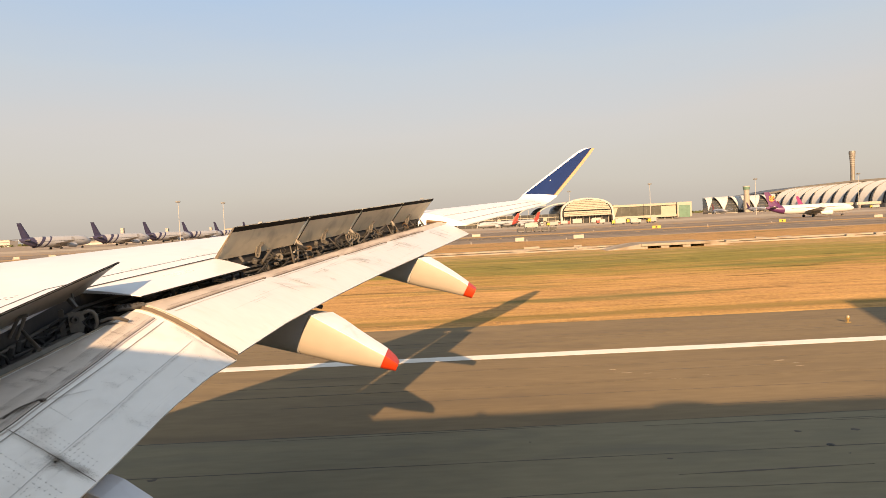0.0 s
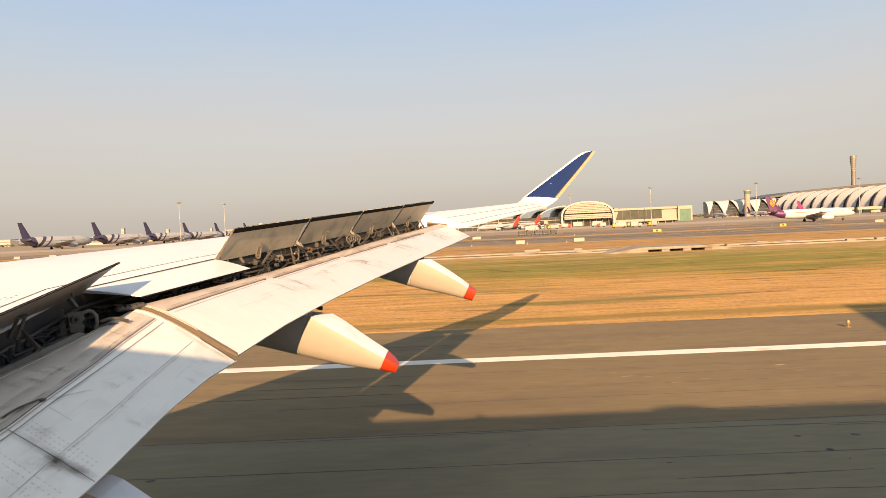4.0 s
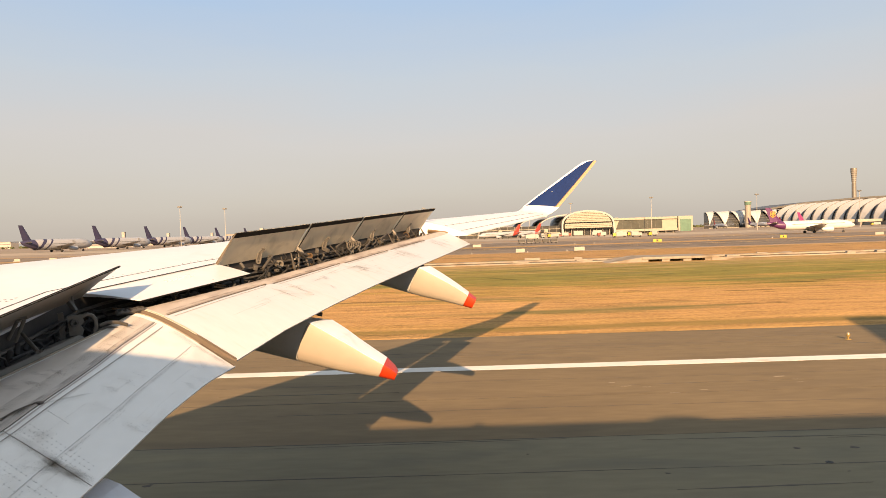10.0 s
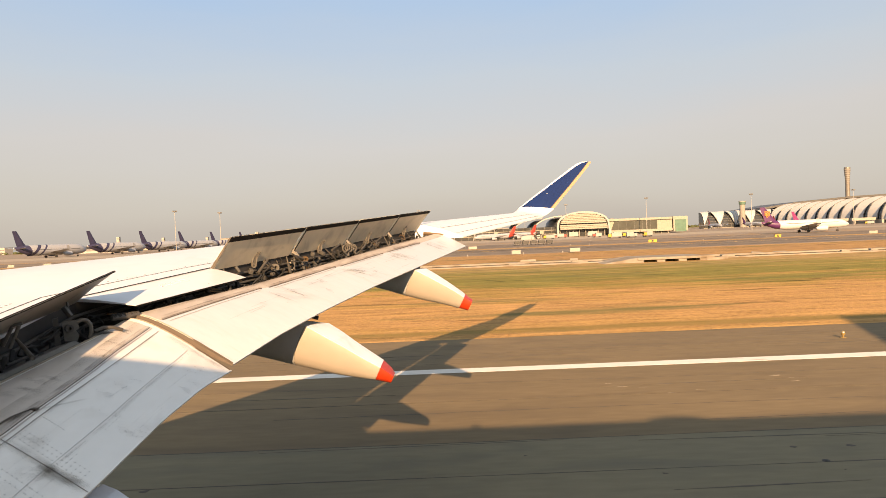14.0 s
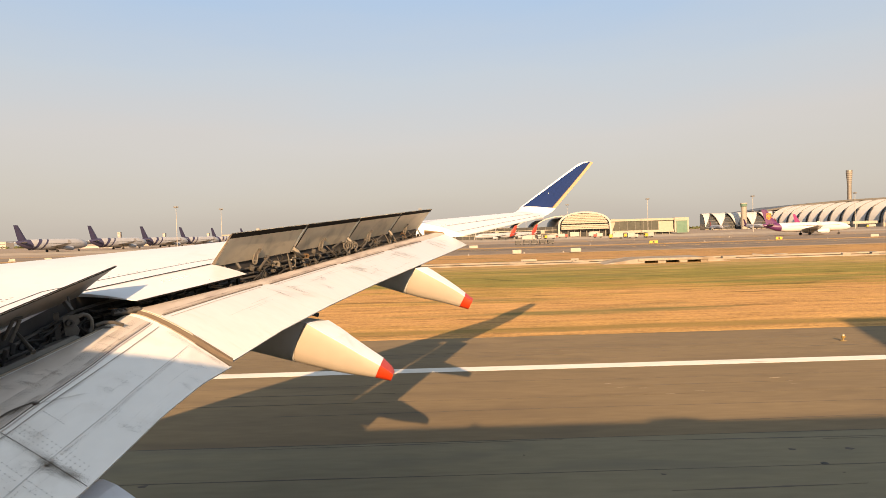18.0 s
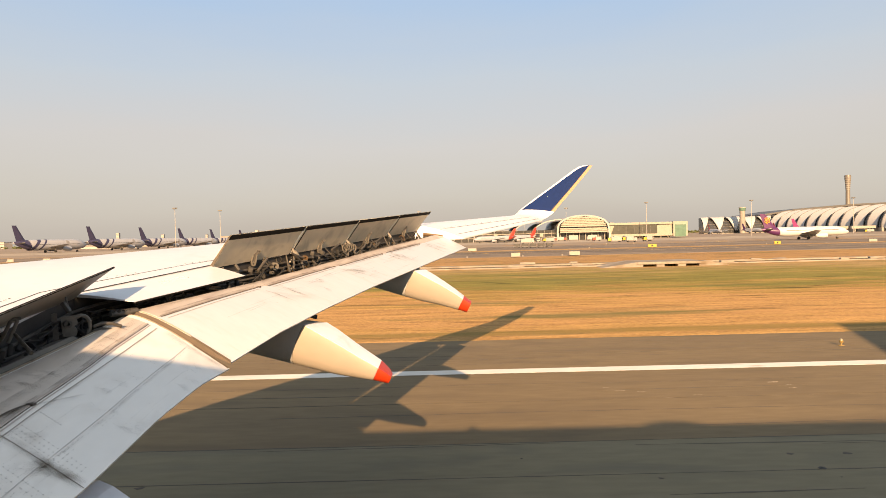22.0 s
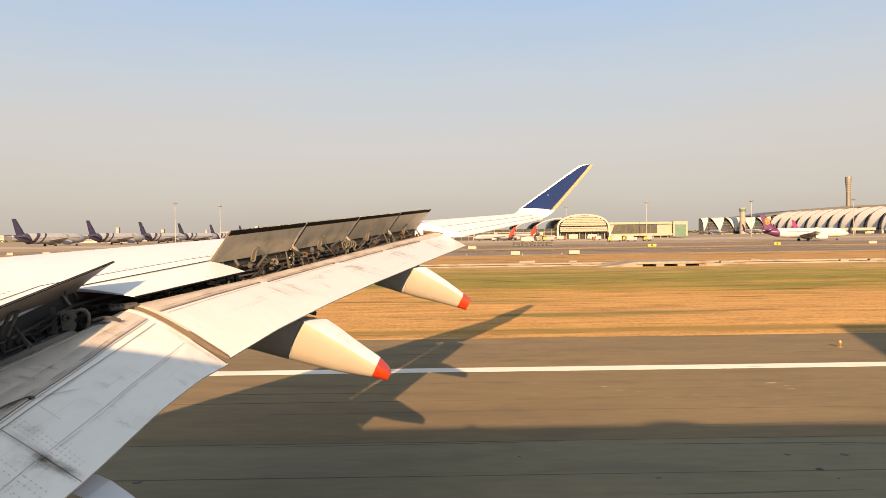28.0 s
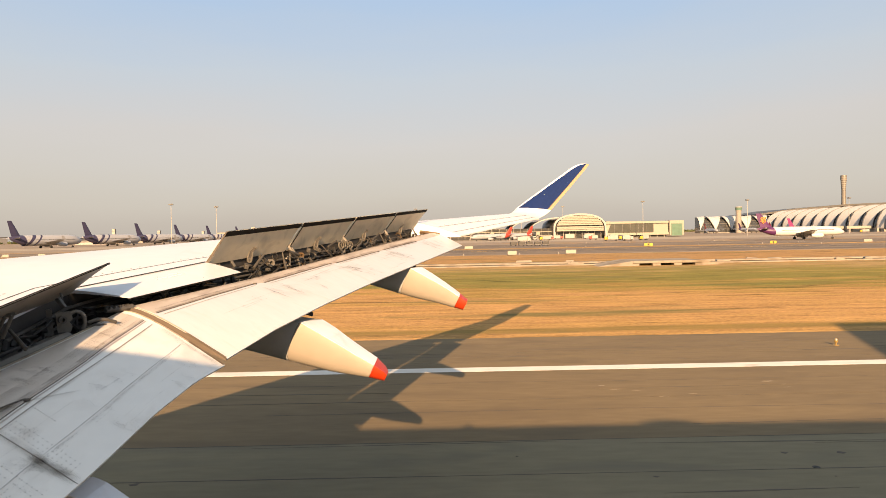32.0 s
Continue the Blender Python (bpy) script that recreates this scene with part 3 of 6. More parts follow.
def key_bracket(parent, h, t):
    """A pale plate under the middle of a spoiler, with an eye at its foot."""
    foot = h.lerp(t, 0.15) + Vector((0.05, 0, 0.0))
    m = Matrix.Translation(foot) @ pose(0, 0, 0, 0, 10, 35)
    plate = [(-0.03, 0.09), (0.11, 0.10), (0.10, 0.05), (0.055, 0.0), (0.05, -0.17), (0.02, -0.21), (-0.02, -0.20), (-0.04, -0.15), (-0.01, 0.02)]
    part("bracket_plate", loft([[m @ Vector((x, y, z)) for x, z in plate] for y in (-0.012, 0.012)]), PALEMETAL, parent)
    for x0, z0, x1, z1 in ((0.05, 0.0, 0.05, -0.17), (-0.01, 0.02, -0.04, -0.15), (-0.03, 0.09, 0.11, 0.10)):
        part("bracket_rim", rod(m @ Vector((x0, -0.02, z0)), m @ Vector((x1, -0.02, z1)), 0.013, n=6), LUGMETAL, parent)
    c = m @ Vector((0.005, -0.02, -0.17))
    rings = []
    for i in range(15):
        a = 2 * math.pi * i / 14
        d = Vector((math.cos(a) * 0.8, math.cos(a) * 0.6, math.sin(a)))
        rings.append([c + d * (0.046 * k) + Vector((0.012, -0.016, 0)) * w for k, w in ((1, -1), (1, 1), (0.5, 1), (0.5, -1))])
    part("eye", loft(rings, caps=False), LUGMETAL, parent)


# the raised tails of the outboard spoilers, from inboard to outboard
TAIL_IN, TAIL_OUT = Vector((-3.74, 12.0, 6.355)), Vector((-0.30, 21.5, 7.09))
HIN, HOUT = Vector((-4.13, 12.0, 5.80)), Vector((-0.80, 21.5, 6.52))
for f0, f1 in ((0.0, 0.253), (0.253, 0.502), (0.502, 0.756), (0.756, 1.0)):
    g0, g1 = f0 + (0.004 if f0 else 0), f1 - (0.004 if f1 < 1 else 0)
    sp = panel("spoiler", (HIN.lerp(HOUT, g0), HIN.lerp(HOUT, g1), TAIL_IN.lerp(TAIL_OUT, g1), TAIL_IN.lerp(TAIL_OUT, g0)), 0.06, UNDER, airliner,
               "raised spoiler panel with grey-beige underside", edge=0.10)
    if not f0:
        n0 = (HOUT - HIN).cross(TAIL_IN - HIN).normalized()
        n0 = n0 if n0.z > 0 else -n0
        side = [HIN + n0 * 0.003, TAIL_IN + n0 * 0.003, TAIL_IN - n0 * 0.015, HIN - n0 * 0.062]
        part("end_cap", loft([[v + Vector((0, dy, 0)) for v in side] for dy in (-0.012, -0.002)]), ENDSEAL, sp, "dark rubber end seal")
    if f0:
        h, t = HIN.lerp(HOUT, g0 + 0.002), TAIL_IN.lerp(TAIL_OUT, g0 + 0.002)
        way = (TAIL_OUT - TAIL_IN).cross(t - h).normalized()
        way = way if way.x > 0 else -way
        part("joint_seal", strip([h.lerp(t, f) + way * 0.056 * (1 - 0.75 * f) for f in (0.02, 0.5, 0.97)], 0.024, 0.0, thick=0.014, way=way), EDGE, sp)
    for g, make in ((0.012, hinge_lugs), (0.46, key_bracket)):
        if make is hinge_lugs and not f0:
            continue
        make(sp, HIN.lerp(HOUT, g0 + (g1 - g0) * g), TAIL_IN.lerp(TAIL_OUT, g0 + (g1 - g0) * g))
    for g, dy, low in ((0.03, 0.62, -0.34), (0.10, -0.30, -0.38), (0.94, -0.55, -0.36), (0.60, 0.42, -0.34)):
        h = HIN.lerp(HOUT, g0 + (g1 - g0) * g)
        t = TAIL_IN.lerp(TAIL_OUT, g0 + (g1 - g0) * g)
        a0, b0 = h.lerp(t, 0.04) + Vector((0.06, 0, -0.07)), h + Vector((0.27, dy, low))
        part("actuator", rod(a0, a0.lerp(b0, 0.5), 0.014), LUGMETAL, sp)
        part("actuator", rod(a0.lerp(b0, 0.46), b0, 0.026), STEEL, sp)

inner_spoiler = panel("spoiler", ((-4.75, 5.0, 5.08), (-5.03, 9.18, 5.53), (-4.465, 9.2, 5.915), (-4.05, 5.0, 5.42)), 0.036, UNDER_IN, airliner,
                      "raised inboard spoiler with a darker grey underside", edge=0.014)
for y in (6.6, 8.3):
    part("bracket", box((-0.02, -0.03, -0.10), (0.03, 0.03, 0.05), 0.01, m=Matrix.Translation((-4.66, y, 5.13 + 0.105 * (y - 5))) @ pose(0, 0, 0, 0, -35, 0)), PALEMETAL, inner_spoiler)

# the fixed drooped panel between the spoilers
droop = panel("droop_panel", ((-5.05, 9.2, 5.56), (-4.12, 12.0, 5.815), (-3.50, 12.0, 5.625), (-4.20, 9.2, 5.435)), 0.05, PAINT, airliner, "white drooped spoiler panel lying flat")
part("hinge_gap", strip([(-5.05, 9.22, 5.562), (-4.13, 11.98, 5.818)], 0.035, 0.0, thick=0.008), LINE, droop)
part("edge_seal", strip([(-4.21, 9.22, 5.41), (-3.51, 11.98, 5.60)], 0.03, 0, thick=0.02), EDGE, droop)

riv = bmesh.new()
for k in range(12):
    f = 0.42 + 0.02 * k
    for j in range(2):
        if (k * 3 + j) % 4:
            a, b = Vector((-5.05, 9.2, 5.56)).lerp(Vector((-4.12, 12.0, 5.815)), f), Vector((-4.20, 9.2, 5.435)).lerp(Vector((-3.50, 12.0, 5.625)), f)
            fastener(a.lerp(b, 0.34 + 0.10 * j) + Vector((0, 0, 0.012)), 0.012, 0.012)
tagged(part("rivets", riv, RIVET, droop), kind="stuff")

# machinery in the bay


def hose(points, r, mat, name="hose"):
    bm = bmesh.new()
    for p, q in zip(points, points[1:]):
        rod(p, q, r, n=6, bm=bm)
    tagged(part(name, bm, mat, wing), kind="stuff" if len(points) > 20 else "")


def eyelet(c, r, mat):
    """A round bush seen end on."""
    n, rings = 16, []
    for i in range(n + 1):
        a = 2 * math.pi * i / n
        d = Vector((0.5 * math.cos(a), 0.35 * math.cos(a), math.sin(a))).normalized()
        rings.append([c + d * (r * k) + Vector((0.03, -0.03, 0)) * w for k, w in ((1, -1), (1, 1), (0.5, 1), (0.5, -1))])
    part("bush", loft(rings, caps=False), mat, wing)


rng = random.Random(11)
for k in range(190):
    y = 6.3 + 14.8 * (k + rng.random()) / 190
    hx, hz = along(HINGE, y)
    w = float(np.interp(y, (6, 9.1, 9.6, 12, 21), (0.22, 0.3, 0.55, 0.5, 0.34)))
    high = 0.12 if y > 12.3 and k % 2 else 0.0
    a = Vector((hx + rng.uniform(0.08, w), y, hz - rng.uniform(0.2, 0.5) + high))
    kind = rng.random()
    # inboard pieces and pale brackets get the near-black bay shade colour
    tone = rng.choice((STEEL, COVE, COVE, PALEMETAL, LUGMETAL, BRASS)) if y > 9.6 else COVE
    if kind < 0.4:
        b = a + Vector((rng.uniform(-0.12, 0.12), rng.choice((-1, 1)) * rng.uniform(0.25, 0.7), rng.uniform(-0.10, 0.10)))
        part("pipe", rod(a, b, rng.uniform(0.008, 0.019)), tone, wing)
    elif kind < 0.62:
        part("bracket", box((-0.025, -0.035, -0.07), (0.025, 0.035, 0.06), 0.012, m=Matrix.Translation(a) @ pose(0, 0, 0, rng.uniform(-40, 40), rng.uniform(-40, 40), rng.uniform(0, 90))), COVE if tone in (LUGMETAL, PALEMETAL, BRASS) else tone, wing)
    elif kind < 0.9:
        pts = [a + Vector((0.10 * math.sin(j * 0.9), -0.28 + 0.11 * j, 0.08 * math.sin(j * 1.15 + k))) for j in range(6)]
        hose(pts, rng.uniform(0.010, 0.018), tone)
    else:
        eyelet(a + Vector((0.0, 0, -0.06)), 0.035, rng.choice((BRASS, STEEL, PALEMETAL)))
for y0, y1, dz in ((6.0, 21.0, -0.20), (6.0, 21.0, -0.38), (9.4, 21.0, -0.30)):
    hose([(along(HINGE, y0 + (y1 - y0) * i / 30)[0] + 0.07, y0 + (y1 - y0) * i / 30, along(HINGE, y0 + (y1 - y0) * i / 30)[1] + dz) for i in range(31)], 0.022, STEEL, "pipe_run")
# rollers, links and a coiled line under the spoilers
eyelet(Vector((-3.35, 13.5, 5.73)), 0.075, LUGMETAL)
eyelet(Vector((-2.965, 14.6, 5.85)), 0.06, BRASS)
for p, q, r in (((-3.54, 12.97, 5.66), (-3.43, 13.27, 5.90), 0.03), ((-3.47, 13.18, 5.90), (-3.37, 13.45, 5.74), 0.02), ((-3.11, 14.2, 5.94), (-2.98, 14.58, 5.85), 0.028),
                ((-3.13, 14.1, 5.98), (-3.02, 14.45, 5.80), 0.02), ((-2.56, 15.77, 6.01), (-2.42, 16.15, 6.14), 0.022), ((-1.75, 18.1, 6.16), (-1.6, 18.5, 6.3), 0.022)):
    part("link", rod(p, q, r, n=10), PALEMETAL, wing)
for k in range(5):
    c = Vector((-2.34 + 0.04 * k, 16.40 + 0.11 * k, 6.03 + 0.03 * (k % 2)))
    hose([c + Vector((0.05 * math.cos(a * 0.5), 0.06 * math.cos(a * 0.5), 0.085 * math.sin(a * 0.5))) for a in range(13)], 0.017, LUGMETAL, "coiled_line")
for at, rz in (((-2.86, 14.95, 5.95), 20), ((-2.70, 15.3, 5.95), 50), ((-3.62, 12.75, 5.70), 30), ((-1.98, 17.45, 6.15), 20)):
    part("valve_block", box((-0.04, -0.06, -0.045), (0.04, 0.06, 0.045), 0.018, m=Matrix.Translation(at) @ pose(0, 0, 0, 20, 15, rz)), STEEL, wing)
# grey lip panel in front of the inner flap
lip = []
for i in range(25):
    y = 2.0 + 6.1 * i / 24
    nx, nz, tx, tz = along(FLAP_IN, y)
    lip.append([(nx - 0.045, y, nz + 0.01), (nx - 0.10, y, nz + 0.04), (nx - 0.36, y, nz - 0.03), (nx - 0.36, y, nz - 0.07), (nx - 0.05, y, nz - 0.02)])
part("flap_lip", loft(lip), DIMPRIMER, wing, "dim grey lip panel in front of the flap")
# carriage and drive links by the flap joint
carriage_m = Matrix.Translation((-4.53, 8.2, 5.235)) @ pose(0, 0, 0, 0, 0, 29)


def carriage_plate(name, outline, y0, y1, mat, label=""):
    return part(name, loft([[carriage_m @ Vector((x, y, z)) for x, z in outline] for y in (y0, y1)]), mat, wing, label)


def bent_rod(name, points, r, mat):
    bm = bmesh.new()
    for p0, p1 in zip(points, points[1:]):
        rod(carriage_m @ Vector(p0), carriage_m @ Vector(p1), r, n=8, bm=bm)
    part(name, bm, mat, wing, smooth=True)


carriage_plate("flap_carriage", ((-0.11, 0.12), (0.05, 0.13), (0.075, 0.03), (0.035, 0.0), (0.07, -0.06), (0.05, -0.125), (-0.09, -0.12)), -0.015, 0.015, LUGMETAL, "grey carriage plate with a bush")
carriage_plate("carriage_strut", ((-0.21, 0.16), (-0.15, 0.17), (-0.13, -0.17), (-0.19, -0.18)), 0.0, 0.05, PALEMETAL)
eyelet(carriage_m @ Vector((-0.04, -0.04, 0.035)), 0.045, STEEL)
bent_rod("carriage_arm", ((0.05, 0, 0.10), (0.10, 0.01, 0.125), (0.16, 0.02, 0.11), (0.20, 0.03, 0.05), (0.205, 0.04, -0.04), (0.18, 0.04, -0.11)), 0.024, LUGMETAL)
bent_rod("drive_rib", ((0.24, 0.05, -0.03), (0.34, 0.08, 0.0), (0.46, 0.12, -0.015), (0.56, 0.16, -0.06)), 0.022, PALEMETAL)
bent_rod("drive_rib", ((0.22, 0.05, -0.09), (0.32, 0.08, -0.06), (0.44, 0.12, -0.085)), 0.016, PALEMETAL)
part("drive_link", rod((-4.67, 8.35, 5.58), (-4.64, 8.35, 5.4), 0.013, 0.017), PALEMETAL, wing)
part("drive_shaft", rod((-4.84, 8.0, 5.16), (-4.67, 8.2, 5.22), 0.016), STEEL, wing)
for a, b, r in (((-4.8, 7.3, 5.2), (-4.72, 7.35, 5.4), 0.02), ((-4.69, 7.25, 5.18), (-4.61, 7.3, 5.42), 0.02), ((-4.78, 7.3, 5.41), (-4.64, 7.4, 5.43), 0.018)):
    part("spoiler_link", rod(a, b, r), LUGMETAL, wing)
part("strut", rod((-4.58, 7.2, 5.28), (-4.23, 6.9, 5.12), 0.018, 0.024), PALEMETAL, wing)
part("nose_guide", rod((-4.42, 8.95, 5.29), (-4.22, 9.3, 5.30), 0.035, 0.045), STEEL, wing)
# these bushes take the bay shade colour too
for k in range(5):
    eyelet(Vector((-4.40 + 0.035 * k, 8.98 + 0.07 * k, 5.325)), 0.022, COVE)
# the hinge fitting at the outer end of the flap
part("fitting", rod((-0.55, 21.35, 6.36), (0.1, 21.5, 6.30), 0.06, 0.03), BRASS, wing)

# ---- flap track fairings ----


def fairing(y, near, belly, width, front, rear, tip, lean, slant, label, front_mat=None, rear_mat=None):
    """A pod hung under the flap. Tables over x: near ridge z, belly z, half width. Stations of the fixed front, the moving cone and the red tip, slanted at its joint."""
    at = lambda table, x: float(np.interp(x, [r[0] for r in table], [r[1] for r in table]))
    full = at(width, front[-1])

    def edges(x):
        """Outline of the section at x: the top from ridge to ridge, then round the belly."""
        w, top, low = at(width, x), at(near, x), at(belly, x)
        rake = slant * min(1.0, max(0.0, (tip[0] - x) / (tip[0] - front[-1])))
        for _ in range(6):
            h = top - low
            top, low = at(near, x + lean * h / 2 - rake * w), at(belly, x - lean * h / 2)
        h, mid = top - low, (top + low) / 2
        tilt = 0.16 * (w / full) ** 1.5 if x >= front[-1] - 0.01 and slant else 0.0
        crown = lambda a: at(near, x + lean * h / 2 + rake * a)
        keel = lambda a: at(belly, x - lean * h / 2 + rake * a)
        lid = [(f * w, crown(f * w) + tilt * (f + 1) / 2 + 0.008 * (1 - f * f)) for f in (-1.0, -0.55, 0.0, 0.55, 1.0)]
        hull = []
        for f, g in ((1.02, 0.88), (0.98, 0.58), (0.86, 0.32), (0.62, 0.12), (0.32, 0.02), (0.0, 0.0), (-0.34, 0.02), (-0.66, 0.12), (-0.9, 0.32), (-1.02, 0.58), (-1.05, 0.86)):
            hull.append((f * w, keel(f * w) + (crown(f * w) - keel(f * w)) * g))
        put = lambda a, z: (x + lean * (z - mid) + rake * a, y + a, z)
        return [put(*p) for p in lid], [put(*p) for p in hull]

    def ring(x, d=0.0):
        lid, hull = edges(x)
        return [(p[0] + d, p[1], p[2]) for p in lid + hull]
    ob = part("flap_track_fairing", loft([ring(x) for x in front]), front_mat or GREYPART, airliner, label, smooth=True)
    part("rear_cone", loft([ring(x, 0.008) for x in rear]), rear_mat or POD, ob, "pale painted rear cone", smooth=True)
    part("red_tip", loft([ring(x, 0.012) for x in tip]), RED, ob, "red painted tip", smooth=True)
    # top facet laid on in the sky-toned colour
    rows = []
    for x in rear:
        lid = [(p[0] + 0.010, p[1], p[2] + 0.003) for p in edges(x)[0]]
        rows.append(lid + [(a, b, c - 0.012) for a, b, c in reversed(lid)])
    part("top_panel", loft(rows), PODTOP, ob, "upper panel tinted cool white for sky light")
    part("edge_trim", strip([(p[0] + 0.012, p[1] + 0.006, p[2]) for p in (edges(x)[0][0] for x in rear)], 0.022, 0.002, thick=0.006), PAINT, ob)
    joint = ring(rear[0], 0.002)
    part("joint_seal", loft([[(p[0] + d, y + (p[1] - y) * 1.006, p[2]) for p in joint] for d in (-0.002, 0.004)], caps=False), GROOVE, ob)
    return ob


fairing(11.75, ((-4.2, 4.80), (-3.4, 4.93), (-2.44, 4.83), (-2.14, 4.63), (-1.88, 4.48), (-1.69, 4.35), (-1.45, 4.19), (-1.14, 4.00), (-1.0, 3.90), (-0.92, 3.81)),
        ((-4.2, 4.45), (-3.39, 4.29), (-2.77, 4.12), (-2.31, 3.99), (-1.82, 3.86), (-1.23, 3.76), (-1.0, 3.70), (-0.8, 3.66)),
        ((-4.2, 0.10), (-3.4, 0.24), (-2.44, 0.31), (-1.14, 0.17), (-1.0, 0.13), (-0.92, 0.08)),
        (-4.2, -3.7, -3.1, -2.39), (-2.39, -2.1, -1.8, -1.5, -1.19), (-1.19, -1.02, -0.95), 0.47, 0.5, "long grey and cream pod under the flap with a red tip")
fairing(17.0, ((-2.2, 5.35), (-1.6, 5.50), (-0.70, 5.43), (-0.1, 5.09), (0.23, 4.89), (0.48, 4.71), (0.7, 4.56)),
        ((-2.2, 5.15), (-1.69, 5.02), (-1.04, 4.80), (-0.58, 4.66), (-0.11, 4.55), (0.37, 4.41), (0.63, 4.33), (0.8, 4.28)),
        ((-2.2, 0.10), (-1.6, 0.22), (-0.7, 0.28), (0.48, 0.15), (0.75, 0.10)),
        (-2.2, -1.8, -1.3, -0.72), (-0.72, -0.4, -0.05, 0.22, 0.45), (0.45, 0.60, 0.66), 0.52, 0.5, "long grey and cream pod under the flap with a red tip")
fairing(5.8, ((-4.4, 3.75), (-3.6, 4.03), (-3.2, 4.12), (-3.06, 4.08), (-2.85, 3.95), (-2.73, 3.85), (-2.2, 3.55), (-1.8, 3.29), (-1.5, 3.12)),
        ((-4.4, 3.5), (-3.6, 3.55), (-3.05, 3.5), (-2.6, 3.4), (-2.2, 3.2), (-1.8, 3.02), (-1.5, 2.95)),
        ((-4.4, 0.12), (-3.6, 0.2), (-3.05, 0.22), (-1.8, 0.15), (-1.5, 0.10)),
        (-4.4, -3.9, -3.55, -3.3), (-3.3, -3.12, -3.0, -2.7, -2.3, -1.8), (-1.8, -1.62, -1.55), 0.0, 0.0, "long white pod under the flap with a red tip", PAINT, PAINT)

for at, turn in (((-2.29, 11.98, 4.875), 10), ((-0.62, 17.2, 5.47), 10)):
    part("bracket", box((-0.10, -0.05, -0.04), (0.06, 0.05, 0.03), 0.015, m=Matrix.Translation(at) @ pose(0, 0, 0, 0, 18, turn)), COVE, wing)

# ---- winglet ----
WL = ((29.0, (2.9, 7.06), (4.42, 6.94)), (29.6, (3.22, 7.16), (4.73, 7.06)), (29.95, (3.45, 7.31), (5.01, 7.23)), (30.09, (3.52, 7.39), (5.12, 7.32)),
      (30.45, (4.19, 7.87), (5.60, 7.81)), (30.8, (4.95, 8.39), (6.12, 8.34)), (31.1, (5.63, 8.86), (6.57, 8.82)), (31.35, (6.19, 9.25), (6.95, 9.22)), (31.46, (6.48, 9.43), (7.10, 9.40)), (31.52, (6.72, 9.50), (7.18, 9.49)))


def winglet_point(i, s, side=0.0):
    y, le, te = WL[i]
    j0, j1 = max(i - 1, 0), min(i + 1, len(WL) - 1)
    up = Vector((0, WL[j1][0] - WL[j0][0], WL[j1][1][1] - WL[j0][1][1])).normalized()
    nrm = Vector((0, -up.z, up.y))
    t = 0.11 * (te[0] - le[0]) * (max(s, 0.0) ** 0.5) * (1 - s) * 1.4
    return Vector((le[0] + (te[0] - le[0]) * s, y, le[1] + (te[1] - le[1]) * s)) + nrm * (t * (1 if side > 0 else -1) + side * 0.004)


def winglet_piece(name, cuts, mat, parent, label, i0=0):
    """A closed piece of the winglet between two chord shares, given for each section."""
    rows = []
    for i in range(i0, len(WL)):
        s0, s1 = cuts(i)
        ss = [s0 + (s1 - s0) * (k / 8) ** 1.5 for k in range(9)]
        rows.append([winglet_point(i, q, 1) for q in ss] + [winglet_point(i, q, -1) for q in reversed(ss)])
    return part(name, loft(rows), mat, parent, label, smooth=True)


NOSE_EDGE = (1.0, 1.0, 1.0, 0.075, 0.105, 0.13, 0.165, 0.22, 0.34, 0.60)
TAIL_EDGE = (1.0, 1.0, 1.0, 0.915, 0.90, 0.88, 0.855, 0.815, 0.78, 0.72)
root_rings = []
for i in range(4):
    ss = [(k / 10) ** 1.5 for k in range(11)]
    root_rings.append([winglet_point(i, q, 1) for q in ss] + [winglet_point(i, q, -1) for q in reversed(ss)])
winglet = part("winglet", loft(root_rings), PAINT, airliner, "upswept blue winglet with a white front edge", smooth=True)
winglet_piece("front_edge", lambda i: (0.0, NOSE_EDGE[i]), PAINT, winglet, "white painted front edge", 3)
winglet_piece("blue_panel", lambda i: (NOSE_EDGE[i], TAIL_EDGE[i] - 0.028), BLUE, winglet, "deep blue painted face", 3)
winglet_piece("brown_line", lambda i: (TAIL_EDGE[i] - 0.028, TAIL_EDGE[i]), BROWNSEAL, winglet, "thin brown line beside the blue face", 3)
winglet_piece("yellow_edge", lambda i: (TAIL_EDGE[i], 1.0), YELLOW, winglet, "yellow painted trailing edge", 3)

dot_at = winglet_point(4, 0.37, 3.0).lerp(winglet_point(5, 0.37, 3.0), 0.25)
part("position_light", rod(dot_at + Vector((0, 0.02, 0)), dot_at - Vector((0, 0.03, 0)), 0.018, n=10), PAINT, winglet)

# ---- fuselage, tail and wheels, which cast the shadows ----
CY, CZ, RAD = -2.80, 5.60, 2.98


